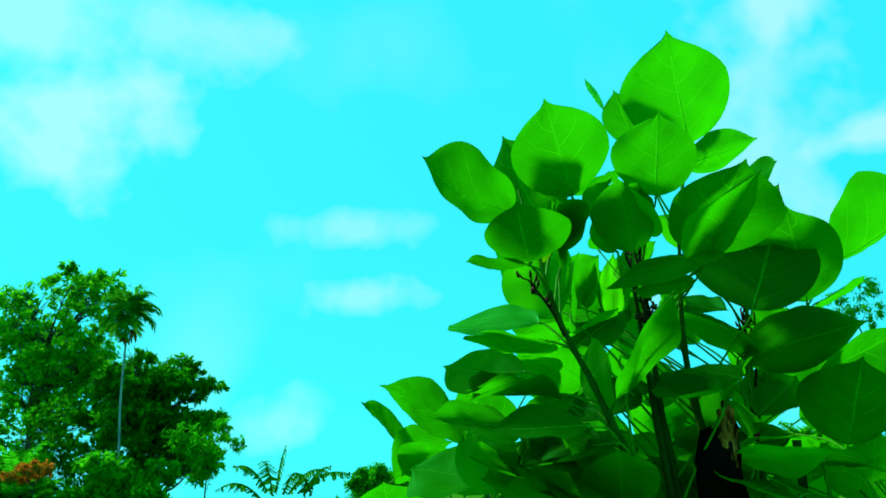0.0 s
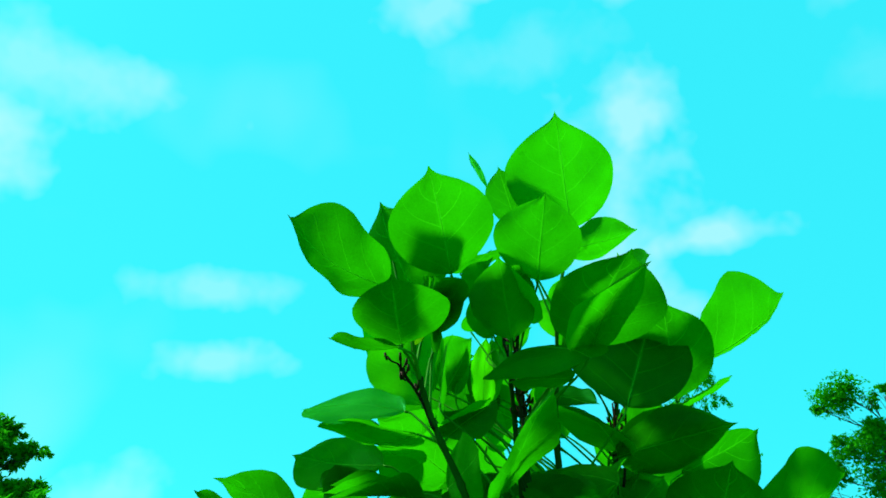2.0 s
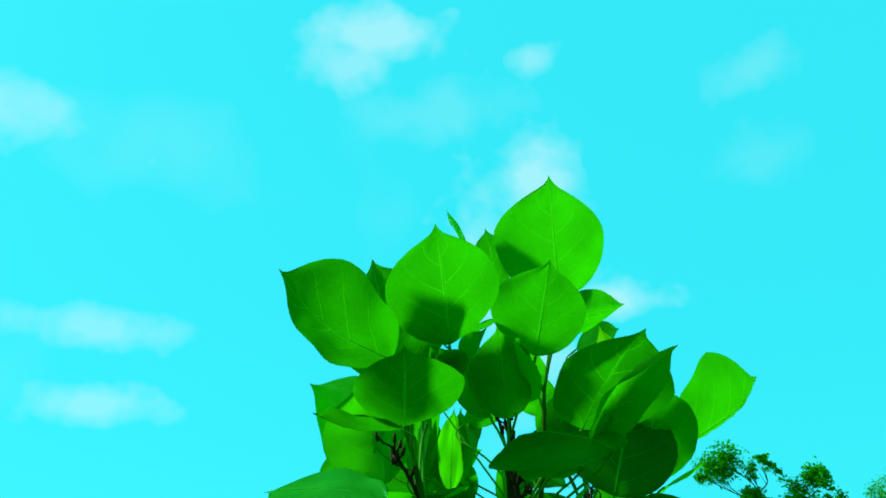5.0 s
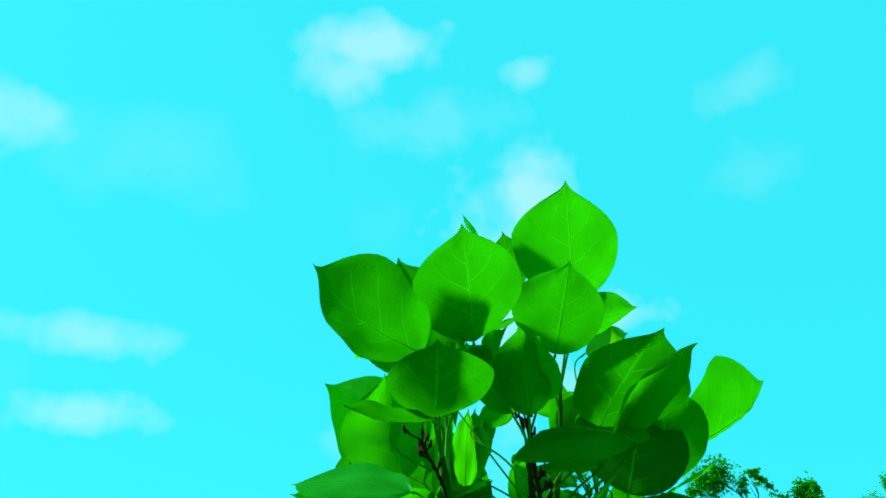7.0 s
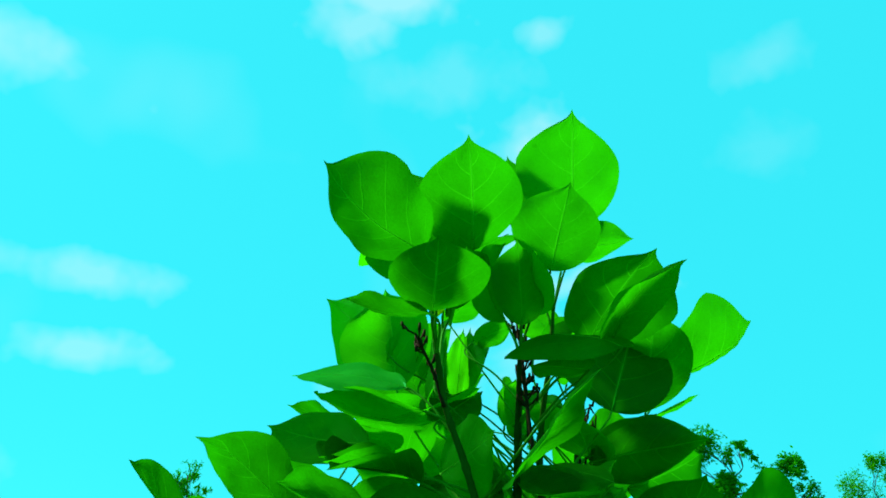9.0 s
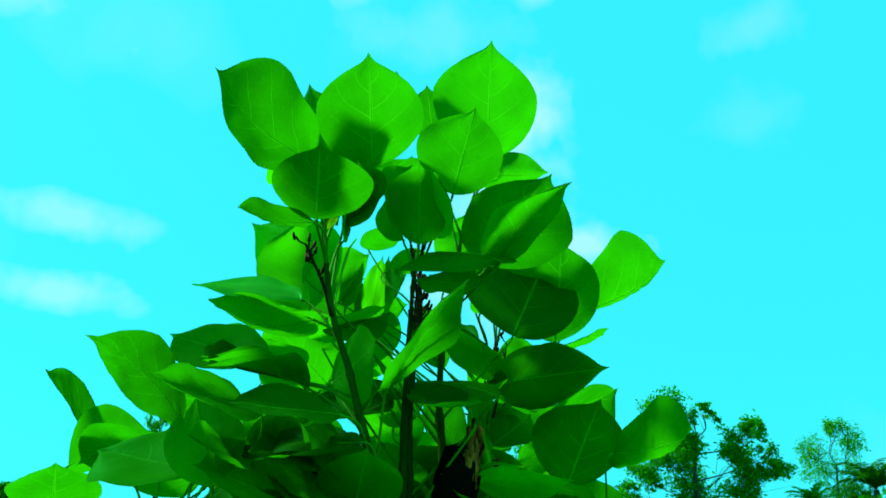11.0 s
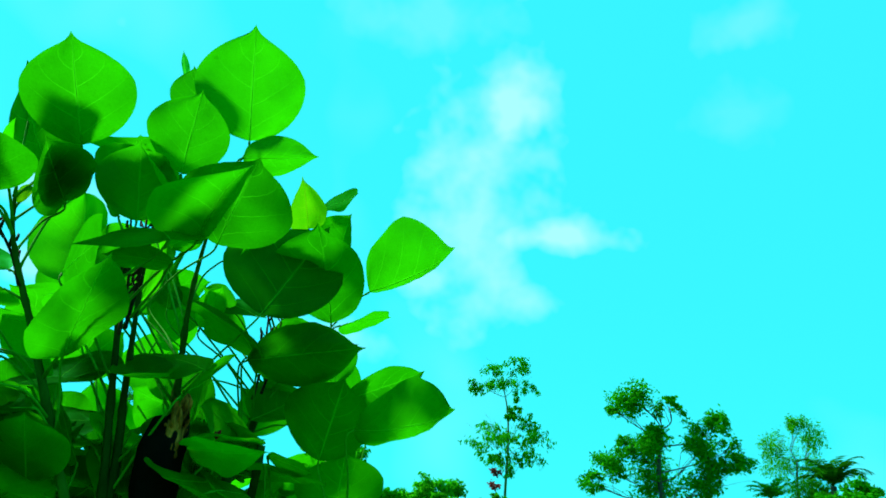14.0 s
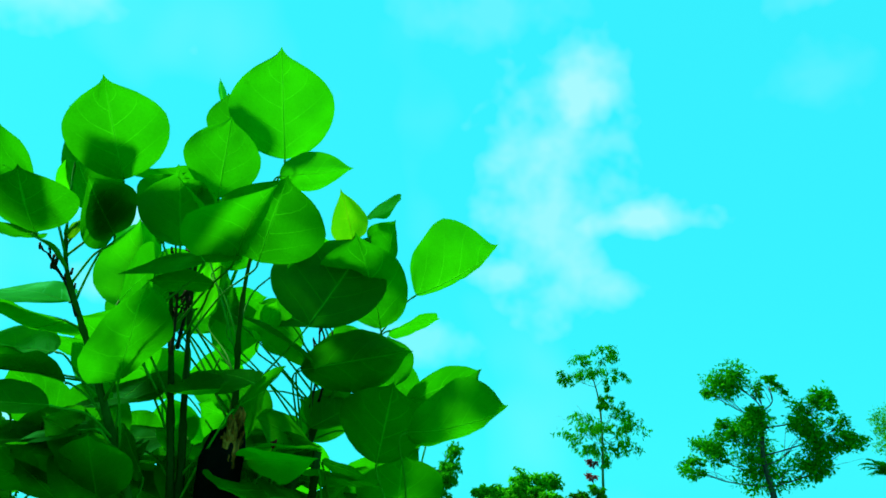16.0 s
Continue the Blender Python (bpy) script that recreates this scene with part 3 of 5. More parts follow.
tree((-5.8, 19.3, 0), "thin young tree with sparse green leaves", [(-5.8, 19.3, 1.6), (-5.7, 19.3, 3.0)], 0.03,
     spread(rng, (-5.75, 19.3, 2.8), (0.85, 0.7, 1.0), 1500, 14), 0.15, CROWN_MID, 26, slim=0.3)
banana((-3.7, 17.7, 0), "banana clump with torn arching dark blades",
       (((-4.0, 17.7, 1.77), (-0.55, 0.1, 1.0), 1.7, 0.55, 0.26), ((-3.8, 17.7, 1.72), (0.15, 0, 1.0), 1.6, 0.35, 0.26),
        ((-3.5, 17.7, 1.67), (0.6, 0.1, 0.95), 1.7, 0.6, 0.26), ((-3.3, 17.7, 1.67), (0.9, 0.1, 0.9), 1.7, 0.5, 0.26),
        ((-3.9, 17.8, 1.67), (-0.2, 0.3, 1.0), 1.75, 0.5, 0.26), ((-4.2, 17.9, 1.62), (-0.8, 0.1, 0.9), 1.6, 0.6, 0.26), ((-3.2, 17.9, 1.62), (0.5, 0.2, 1.1), 1.5, 0.5, 0.26), ((-3.0, 17.8, 1.62), (-0.3, 0.2, 1.0), 1.5, 0.7, 0.26),
        ((-3.6, 17.6, 1.67), (0.35, -0.2, 1.0), 1.35, 0.65, 0.26)), 31)
tree((-2.5, 26.0, 0), "rounded bush with light green leaves", [(-2.5, 26.0, 0.8), (-2.4, 26.0, 1.6)], 0.07,
     spread(rng, (-2.4, 26.0, 1.75), (1.35, 1.0, 1.0), 6500, 12), 0.14, CROWN_MID, 27, category="bush", name="bush")
tree((-12.6, 21.6, 0), "tall leafy bush with dark green leaves", [(-12.5, 21.6, 1.6), (-12.5, 21.6, 3.0)], 0.09,
     spread(rng, (-11.7, 21.9, 3.1), (2.3, 1.2, 1.5), 3000, 22), 0.17, CROWN_DARK, 29, tuft=0.15, category="bush", name="bush")
# behind the plant
tree((1.4, 24.2, 0), "thin tree with sparse drooping leaves", [(1.35, 24.2, 2.2), (1.15, 24.2, 4.4)], 0.07,
     spread(rng, (1.15, 24.2, 4.0), (0.75, 0.7, 0.95), 900, 10), 0.13, CROWN_MID, 28, droop=0.6, slim=0.3)
# on the other side
SLIM = tree((13.75, 23.50, 0.00), "tall slim tree with sparse drooping leaves", [(13.75, 23.50, 2.51), (13.80, 23.45, 4.35), (13.75, 23.50, 5.71), (13.55, 23.60, 6.77)], 0.055,
     [((13.55, 23.60, 6.91), (1.10, 0.86, 0.72), 720), ((12.80, 24.00, 6.53), (0.44, 0.43, 0.55), 220), ((14.15, 23.20, 6.72), (0.66, 0.57, 0.69), 301),
      ((13.85, 23.40, 5.66), (0.39, 0.36, 0.52), 498), ((13.20, 23.70, 5.13), (0.50, 0.43, 0.52), 150), ((14.10, 23.20, 5.03), (0.58, 0.57, 0.52), 232),
      ((13.00, 23.90, 4.59), (0.91, 0.72, 0.69), 301), ((13.70, 23.50, 4.40), (0.73, 0.72, 0.78), 441), ((14.55, 22.95, 4.45), (0.87, 0.72, 0.86), 371),
      ((13.30, 23.70, 3.77), (0.73, 0.57, 0.60), 232), ((14.20, 23.20, 3.77), (0.66, 0.57, 0.69), 278), ((14.90, 22.80, 4.83), (0.50, 0.43, 0.69), 127)],
     0.15, CROWN_MID, 41, SLIM_BARK, droop=1.1, slim=0.34, from_share=0.3, tuft=0.15, share=0.8)
for hub in ((13.36, 23.68, 3.34), (13.32, 23.70, 2.85)):
    hang(leaf_mesh("flower_cluster", RED_FAR, 61, [(hub, (0.2, 0.2, 0.17), 137)], 0.11, 0.6), SLIM)
tree((16.7, 18.9, 0), "spreading tree with layered feathery crown", [(16.75, 18.87, 1.8), (16.6, 19.0, 3.4), (16.75, 18.9, 4.8)], 0.13,
     [((16.15, 19.4, 5.7), (0.86, 0.80, 0.48), 1875), ((15.6, 19.8, 5.35), (0.34, 0.34, 0.23), 287), ((16.95, 18.75, 5.55), (0.37, 0.34, 0.25), 400), ((16.6, 19.0, 5.35), (0.29, 0.29, 0.46), 250),
      ((16.6, 19.0, 4.35), (0.80, 0.69, 0.48), 2125), ((17.75, 17.95, 4.75), (0.69, 0.57, 0.57), 1375), ((18.2, 17.5, 4.2), (0.45, 0.46, 0.6), 600),
      ((15.9, 19.6, 4.2), (0.57, 0.46, 0.34), 875), ((15.5, 19.95, 3.4), (0.69, 0.57, 0.46), 1375), ((16.4, 19.2, 3.5), (0.92, 0.69, 0.57), 1500),
      ((17.4, 18.3, 3.9), (0.92, 0.69, 0.69), 1875), ((18.1, 17.6, 3.4), (0.92, 0.69, 0.57), 1625), ((15.0, 20.3, 3.0), (0.57, 0.57, 0.34), 750), ((17.0, 18.7, 2.9), (1.26, 1.03, 0.57), 1750)],
     0.12, CROWN_MID, 42, from_share=0.4, tuft=0.19, share=0.78)
tree((20.1, 16.9, 0), "airy tree with small pale green leaves", [(20.1, 16.9, 1.8), (20.2, 16.8, 4.0)], 0.08,
     [((20.25, 16.75, 5.0), (0.4, 0.4, 0.5), 620), ((19.85, 17.2, 4.5), (0.45, 0.4, 0.5), 520), ((20.45, 16.5, 4.4), (0.6, 0.5, 0.6), 1100), ((19.95, 17.1, 3.8), (0.6, 0.5, 0.6), 900), ((20.4, 16.55, 3.3), (0.8, 0.7, 0.7), 1600)],
     0.095, CROWN_LIGHT, 43, slim=0.3, from_share=0.4)
palm((19.98, 15.48, 0), "stout palm with dark upright fronds", 3.2, (0.05, 0.0), 0.12, 18, 1.35, 1.7, 0.28, 6, slender=False, rise=(1.55, 0.75), leaf_mat=FROND_DARK, bark_mat=BARK_FAR)
palm((18.88, 16.79, 0), "small young palm with thin fronds", 2.75, (0.05, 0.0), 0.06, 12, 0.9, 1.4, 0.22, 7, slender=False, rise=(1.5, 0.7), leaf_mat=CROWN_MID, bark_mat=BARK_FAR)
tree((19.6, 14.4, 0), "leafy bush with bright green leaves", [(19.6, 14.4, 1.2), (19.6, 14.4, 2.4)], 0.09,
     spread(rng, (19.6, 14.45, 2.5), (1.2, 0.9, 0.85), 7000, 16), 0.14, CROWN_MID, 44, category="bush", name="bush")
tree((19.2, 18.0, 0), "leafy bush with bright green leaves", [(19.5, 17.8, 0.9), (20.2, 17.0, 1.9)], 0.07,
     spread(rng, (20.4, 16.9, 2.4), (1.2, 0.9, 0.9), 6000, 12), 0.13, CROWN_MID, 45, category="bush", name="bush")
tree((9.3, 20.2, 0), "low hedge bush with bright green leaves", [(9.3, 20.2, 0.9), (9.3, 20.2, 1.7)], 0.08,
     spread(rng, (9.3, 20.1, 1.8), (1.45, 0.9, 0.9), 7000, 12), 0.14, CROWN_BUSH, 46, tuft=0.2, category="bush", name="bush")
tree((6.7, 21.2, 0), "low bush with hanging green leaves", [(6.7, 21.2, 1.2), (6.8, 21.2, 2.4)], 0.08,
     spread(rng, (6.8, 21.2, 2.2), (0.95, 0.8, 1.1), 3600, 12), 0.14, CROWN_MID, 47, droop=0.5, category="bush", name="bush")
tree((11.8, 20.6, 0), "small bush with dark green leaves", [(11.8, 20.6, 0.8), (11.8, 20.6, 1.6)], 0.06,
     spread(rng, (11.7, 20.6, 1.7), (0.7, 0.6, 0.75), 2200, 8), 0.12, CROWN_DARK, 48, category="bush", name="bush")


# ---- the plant in front ----
def stump():
    """The cut trunk: lumpy bark, a slanting torn top, a ragged patch of bare splintered wood near the top."""
    line = curve_points([(0.335, 0.95, -0.05), (0.34, 0.94, 0.5), (0.35, 0.935, 1.0), (0.351, 0.93, 1.38), (0.352, 0.926, 1.587)], 9)
    bm = bmesh.new()
    radii = [0.048 - 0.0245 * min(1.0, 1.3 * k / (len(line) - 1)) for k in range(len(line))]
    radii[-1] *= 0.72
    tube(bm, line, radii, 22, 0.3)
    for v in bm.verts:
        if v.co.z > 1.5:
            v.co.z += 0.6 * (v.co.x - 0.349) + 0.014 * noise.noise(v.co * 130)
    hang(part("trunk", bm, STUMP, None, "dark rough cut stump"), PLANT)
    bm = bmesh.new()
    rng = random.Random(5)
    cols, rows = 12, 22
    grid = {}
    for i in range(cols):                                      # a chipped plate of bare wood, ragged all round
        for j in range(rows):
            a = -1.75 + 1.25 * i / (cols - 1)
            z = 1.545 + 0.072 * j / (rows - 1)
            n = noise.noise(Vector((i * 0.55, j * 0.3, 4.0)))
            r = 0.0245 + 0.0035 * n + 0.0022 * noise.noise(Vector((i * 1.9, j * 0.5, 9.0)))
            rim = math.hypot((i - 5.5) / 6.2, (j - 10.5) / 11.5)
            if rim + 0.55 * n < 0.92:
                grid[i, j] = bm.verts.new((0.352 + r * math.cos(a), 0.926 + r * math.sin(a), z + 0.003 * n))
    for i in range(cols):
        for j in range(rows):
            q = [grid.get(k) for k in ((i, j), (i + 1, j), (i + 1, j + 1), (i, j + 1))]
            if None not in q:
                bm.faces.new(q)
    for f in bmesh.ops.extrude_face_region(bm, geom=bm.faces[:])["geom"]:
        if isinstance(f, bmesh.types.BMVert):
            f.co += (Vector((0.352, 0.926, f.co.z)) - f.co) * 0.25
    for k in range(9):                                         # a few upright splinters along its upper edge
        a = rng.uniform(-1.6, -0.7)
        foot = Vector((0.352 + 0.024 * math.cos(a), 0.926 + 0.024 * math.sin(a), rng.uniform(1.575, 1.60)))
        head = foot + Vector((rng.uniform(-0.004, 0.004), rng.uniform(-0.004, 0.002), rng.uniform(0.010, 0.022)))
        tube(bm, [foot, foot.lerp(head, 0.5) + Vector((math.cos(a), math.sin(a), 0)) * 0.002, head], [0.002, 0.0025, 0.0006], 5, 0.6)
    hang(part("torn_wood", bm, TORN, None, "ragged patch of torn orange-brown wood"), PLANT)


stump()
stem([(0.345, 0.93, 1.34), (0.310, 0.955, 1.46), (0.300, 0.945, 1.53), (0.288, 0.918, 1.63), (0.279, 0.892, 1.70), (0.272, 0.87, 1.755)], 0.0066, 0.0017)
stem([(0.312, 0.955, 1.46), (0.309, 0.952, 1.55), (0.304, 0.948, 1.61), (0.300, 0.934, 1.67), (0.296, 0.918, 1.74), (0.297, 0.91, 1.81)], 0.0054, 0.0016)
stem([(0.352, 0.945, 1.42), (0.362, 0.985, 1.56), (0.362, 1.005, 1.65), (0.357, 0.985, 1.715), (0.357, 0.96, 1.775), (0.363, 0.955, 1.84)], 0.0058, 0.0018, material=GREEN_STEM)
stem([(0.357, 0.94, 1.36), (0.43, 1.03, 1.50), (0.477, 1.105, 1.61), (0.500, 1.15, 1.69), (0.507, 1.14, 1.76)], 0.0095, 0.0042)
stem([(0.345, 0.925, 1.36), (0.278, 0.90, 1.48), (0.226, 0.874, 1.605), (0.208, 0.868, 1.65), (0.190, 0.862, 1.69), (0.173, 0.842, 1.735), (0.166, 0.838, 1.772)], 0.0052, 0.0018, material=GREEN_STEM)
stem([(0.345, 0.92, 1.34), (0.22, 0.96, 1.38), (0.12, 1.02, 1.44), (0.07, 1.08, 1.49)], 0.0045, 0.002, material=GREEN_STEM)
stem([(0.35, 0.92, 1.34), (0.45, 0.96, 1.40), (0.54, 1.0, 1.45), (0.60, 1.03, 1.48)], 0.0045, 0.002, material=GREEN_STEM)


def dry_spray(foot, head, knobs, seed):
    """A withered flower stalk with dark knobs on short hooks."""
    rng = random.Random(seed)
    line = curve_points((foot, Vector(foot).lerp(Vector(head), 0.5) + Vector((0.004, 0.003, 0)), head), 6)
    bm = bmesh.new()
    tube(bm, line, (0.0022, 0.0011), 6, 0.3)
    for k in range(knobs):
        p = line[rng.randrange(4, len(line))]
        out = Vector((rng.uniform(-1, 1), rng.uniform(-1, 1), rng.uniform(0.1, 0.9))).normalized() * rng.uniform(0.006, 0.013)
        tube(bm, [p, p + out * 0.6, p + out + Vector((0, 0, 0.003))], (0.0008, 0.0012), 5)
        tube(bm, [p + out, p + out * 1.15 + Vector((0, 0, 0.003)), p + out * 1.2 + Vector((0, 0, 0.006))], (0.0017, 0.0012), 5)
    return hang(part("flower_stalk", bm, DRY, None, "withered dark flower stalk"), PLANT)


dry_spray((0.188, 0.860, 1.69), (0.152, 0.842, 1.75), 16, 1)
dry_spray((0.285, 0.875, 1.66), (0.272, 0.885, 1.79), 22, 2)
dry_spray((0.290, 0.890, 1.67), (0.288, 0.905, 1.80), 18, 3)
dry_spray((0.470, 1.09, 1.64), (0.472, 1.075, 1.755), 14, 4)
dry_spray((0.482, 1.10, 1.65), (0.492, 1.08, 1.75), 12, 5)
stem([(0.43, 1.0, 1.42), (0.462, 0.985, 1.50), (0.468, 0.98, 1.572)], 0.006, 0.005, "dark sawn-off side branch")
STEMS.pop()


def red_bud(at):
    bm = bmesh.new()
    for k in range(5):
        a = k * 1.9
        tip = Vector(at) + Vector((0.004 * math.cos(a), 0.004 * math.sin(a), 0.007 - 0.002 * k))
        tube(bm, [Vector(at) - Vector((0, 0, 0.004)), Vector(at).lerp(tip, 0.5), tip], [0.0008, 0.0026, 0.0007], 7, 0.3)
    bud = hang(part("flower_bud", bm, RED, None, "small red flower bud"), PLANT)
    bpy.context.view_layer.update()
    bm = bmesh.new()
    tube(bm, curve_points((Vector((0.368, 0.938, 1.50)), Vector(at) - Vector((0.008, 0.0, 0.03)), Vector(at) - Vector((0, 0, 0.003))), 5), (0.0016, 0.0009), 6)
    hang(part("flower_stalk", bm, STALK), bud)
    return bud


red_bud((0.410, 0.9515, 1.5755))
leaf((0.168, 0.842, 1.768), (0.178, 0.838, 1.790), (-0.006, 0.002, 0.002), (0.006, -0.002, -0.002), material=YOUNG, label="tiny young yellow leaf", bare=True)
leaf((0.389, 0.939, 1.946), (0.366, 0.884, 2.083), (0.069, 0.005, 0.014), (-0.070, 0.021, -0.004), -0.002)
leaf((0.211, 0.843, 1.844), (0.181, 0.782, 1.936), (0.055, 0.002, 0.020), (-0.052, 0.015, -0.007), -0.004)
leaf((0.442, 0.970, 1.729), (0.528, 1.013, 1.882), (0.056, -0.017, -0.027), (-0.087, 0.031, 0.040), 0.003)
leaf((0.313, 0.870, 1.849), (0.316, 0.821, 1.934), (0.040, -0.014, -0.010), (-0.048, 0.019, 0.013), -0.001)
leaf((0.138, 0.786, 1.806), (0.044, 0.789, 1.879), (0.014, -0.060, 0.020), (0.001, 0.062, -0.001), -0.012)
leaf((0.184, 0.873, 1.821), (0.139, 0.851, 1.929), (0.051, -0.012, 0.019), (-0.028, 0.111, 0.011), -0.007)
leaf((0.149, 0.790, 1.754), (0.134, 0.736, 1.800), (0.047, -0.008, 0.006), (-0.037, 0.015, 0.005), -0.005)
leaf((0.205, 0.887, 1.795), (0.183, 0.795, 1.824), (0.038, -0.004, 0.016), (-0.007, -0.013, -0.047), 0.003)
leaf((0.384, 0.924, 1.913), (0.485, 0.947, 1.953), (-0.004, 0.039, -0.011), (-0.012, -0.002, 0.030), -0.003)
leaf((0.329, 0.974, 1.967), (0.305, 0.947, 2.037), (-0.034, -0.019, -0.019), (0.027, 0.003, 0.010), 0.001)
leaf((0.606, 1.041, 1.807), (0.730, 1.017, 1.895), (0.002, 0.044, 0.009), (-0.052, -0.029, 0.066), -0.014)
leaf((0.367, 0.891, 1.782), (0.384, 0.780, 1.851), (0.061, -0.003, -0.021), (-0.065, -0.013, -0.004), 0.007)
leaf((0.339, 0.809, 1.755), (0.370, 0.724, 1.814), (-0.067, -0.049, -0.036), (0.005, -0.017, -0.028), -0.012)
leaf((0.560, 1.063, 1.757), (0.488, 0.924, 1.850), (0.048, -0.025, -0.000), (-0.065, 0.041, 0.011), 0.005)
leaf((0.443, 1.020, 1.679), (0.587, 0.975, 1.709), (0.029, 0.072, -0.034), (-0.009, -0.003, 0.039), 0.001)
leaf((0.581, 0.969, 1.601), (0.736, 0.997, 1.647), (-0.003, 0.055, -0.022), (-0.014, -0.019, 0.058), -0.015)
leaf((0.653, 1.257, 1.681), (0.779, 1.217, 1.740), (0.030, -0.002, -0.066), (-0.025, -0.050, 0.021), -0.005)
leaf((0.557, 1.037, 1.564), (0.557, 0.956, 1.663), (0.053, -0.010, -0.009), (-0.056, 0.027, 0.023), 0.002)
leaf((0.146, 0.789, 1.751), (0.086, 0.849, 1.777), (-0.019, -0.022, 0.007), (0.026, 0.021, 0.011), -0.006)
leaf((0.210, 1.111, 1.809), (0.149, 1.241, 1.925), (0.033, -0.021, 0.040), (-0.006, 0.049, -0.058), 0.008, material=LIT_GREEN)
leaf((0.168, 0.914, 1.718), (0.063, 0.970, 1.734), (0.024, 0.038, 0.025), (-0.037, -0.061, -0.029), -0.006, material=PALE)
leaf((0.174, 0.875, 1.688), (0.089, 0.973, 1.719), (0.040, 0.034, 0.000), (-0.039, -0.038, 0.015), 0.015)
leaf((0.152, 0.980, 1.673), (0.054, 1.035, 1.694), (0.016, 0.016, 0.034), (-0.032, -0.044, -0.035), 0.004)
leaf((0.182, 0.902, 1.627), (0.078, 0.840, 1.627), (0.011, -0.019, 0.019), (-0.027, 0.045, 0.028), 0.006)
leaf((0.188, 0.805, 1.591), (0.094, 0.802, 1.592), (-0.001, 0.041, 0.026), (0.001, -0.034, -0.012), 0.000)
leaf((0.123, 0.869, 1.602), (0.036, 0.824, 1.612), (-0.005, 0.015, 0.025), (0.028, -0.057, -0.021), 0.004)
leaf((0.075, 0.940, 1.591), (-0.020, 0.937, 1.663), (0.013, -0.058, 0.015), (-0.011, 0.035, -0.013), 0.010)
leaf((0.004, 1.244, 1.601), (-0.082, 1.289, 1.687), (0.010, 0.049, -0.016), (0.003, -0.047, 0.028), 0.004)
leaf((-0.025, 1.188, 1.561), (0.064, 1.238, 1.612), (-0.010, 0.041, -0.023), (-0.021, -0.011, 0.046), 0.005)
leaf((0.104, 0.969, 1.552), (0.004, 1.054, 1.570), (0.037, 0.035, 0.041), (-0.042, -0.044, -0.025), 0.001, material=LIT_GREEN)
leaf((0.260, 0.873, 1.786), (0.269, 0.890, 1.885), (-0.013, 0.038, -0.005), (-0.030, -0.029, 0.008), 0.009)
leaf((0.320, 0.821, 1.729), (0.253, 0.819, 1.725), (-0.000, 0.023, -0.006), (0.001, -0.038, 0.002), -0.001)
leaf((0.241, 0.838, 1.624), (0.265, 0.719, 1.699), (0.032, 0.013, 0.010), (-0.036, -0.029, -0.035), 0.003)
leaf((0.458, 1.052, 1.689), (0.359, 0.966, 1.733), (0.020, -0.041, -0.034), (-0.039, 0.051, 0.011), 0.014)
leaf((0.573, 1.057, 1.754), (0.657, 1.081, 1.786), (-0.005, 0.038, -0.016), (0.009, -0.039, 0.005), 0.002)
leaf((0.513, 1.082, 1.900), (0.475, 0.995, 1.941), (0.027, -0.015, -0.007), (-0.023, -0.006, -0.033), -0.004, material=YOUNG)
leaf((0.555, 1.192, 1.985), (0.602, 1.135, 2.002), (-0.008, -0.013, -0.023), (0.024, 0.033, 0.047), 0.003)
leaf((0.604, 1.214, 1.917), (0.591, 1.127, 1.960), (0.004, -0.020, -0.039), (-0.040, 0.015, 0.018), -0.003)
leaf((0.310, 0.750, 1.730), (0.283, 0.869, 1.769), (0.051, 0.011, 0.001), (-0.068, -0.004, -0.034), -0.008)
leaf((0.316, 0.931, 1.824), (0.268, 0.823, 1.849), (0.016, -0.012, -0.023), (0.012, 0.000, 0.024), 0.002)
leaf((0.219, 1.105, 1.764), (0.204, 1.122, 1.904), (0.029, -0.056, 0.010), (-0.065, 0.024, -0.010), 0.006, material=LIT_GREEN)
leaf((0.319, 1.147, 1.773), (0.327, 1.120, 1.865), (0.008, -0.045, -0.014), (-0.003, 0.043, 0.013), 0.000)
leaf((0.246, 1.092, 1.776), (0.295, 1.111, 1.858), (0.013, 0.027, -0.014), (-0.032, -0.022, 0.024), -0.004)
leaf((0.214, 0.957, 1.735), (0.243, 1.043, 1.816), (0.004, 0.036, -0.039), (0.002, -0.037, 0.039), 0.000)
leaf((0.278, 1.041, 1.735), (0.198, 0.960, 1.707), (0.033, -0.037, 0.014), (-0.025, 0.030, -0.017), 0.004)
leaf((0.213, 0.934, 1.642), (0.223, 0.826, 1.666), (0.004, -0.009, -0.043), (-0.002, 0.007, 0.035), 0.004)
leaf((0.198, 0.916, 1.604), (0.283, 0.985, 1.650), (0.031, -0.033, -0.007), (-0.036, 0.043, 0.003), 0.002)
leaf((0.201, 1.109, 1.688), (0.136, 1.012, 1.700), (0.036, -0.025, -0.006), (-0.043, 0.028, -0.001), 0.004)
leaf((0.200, 0.942, 1.576), (0.126, 0.862, 1.561), (-0.019, 0.014, 0.021), (0.035, -0.029, -0.015), 0.001)
leaf((0.103, 0.891, 1.533), (0.084, 0.945, 1.617), (0.034, -0.009, 0.013), (-0.033, 0.002, -0.009), -0.001, material=LIT_GREEN)
leaf((0.224, 0.975, 1.701), (0.304, 1.030, 1.754), (0.015, -0.002, -0.020), (-0.031, 0.036, 0.009), -0.002)
leaf((0.467, 1.217, 1.757), (0.384, 1.145, 1.802), (0.006, 0.019, 0.041), (-0.012, -0.016, -0.048), 0.002)
leaf((0.469, 1.078, 1.611), (0.556, 1.125, 1.666), (0.020, -0.022, -0.012), (-0.030, 0.015, 0.036), 0.003)
leaf((0.319, 0.943, 1.645), (0.339, 0.838, 1.620), (-0.046, -0.008, -0.005), (0.014, -0.003, 0.022), 0.007)
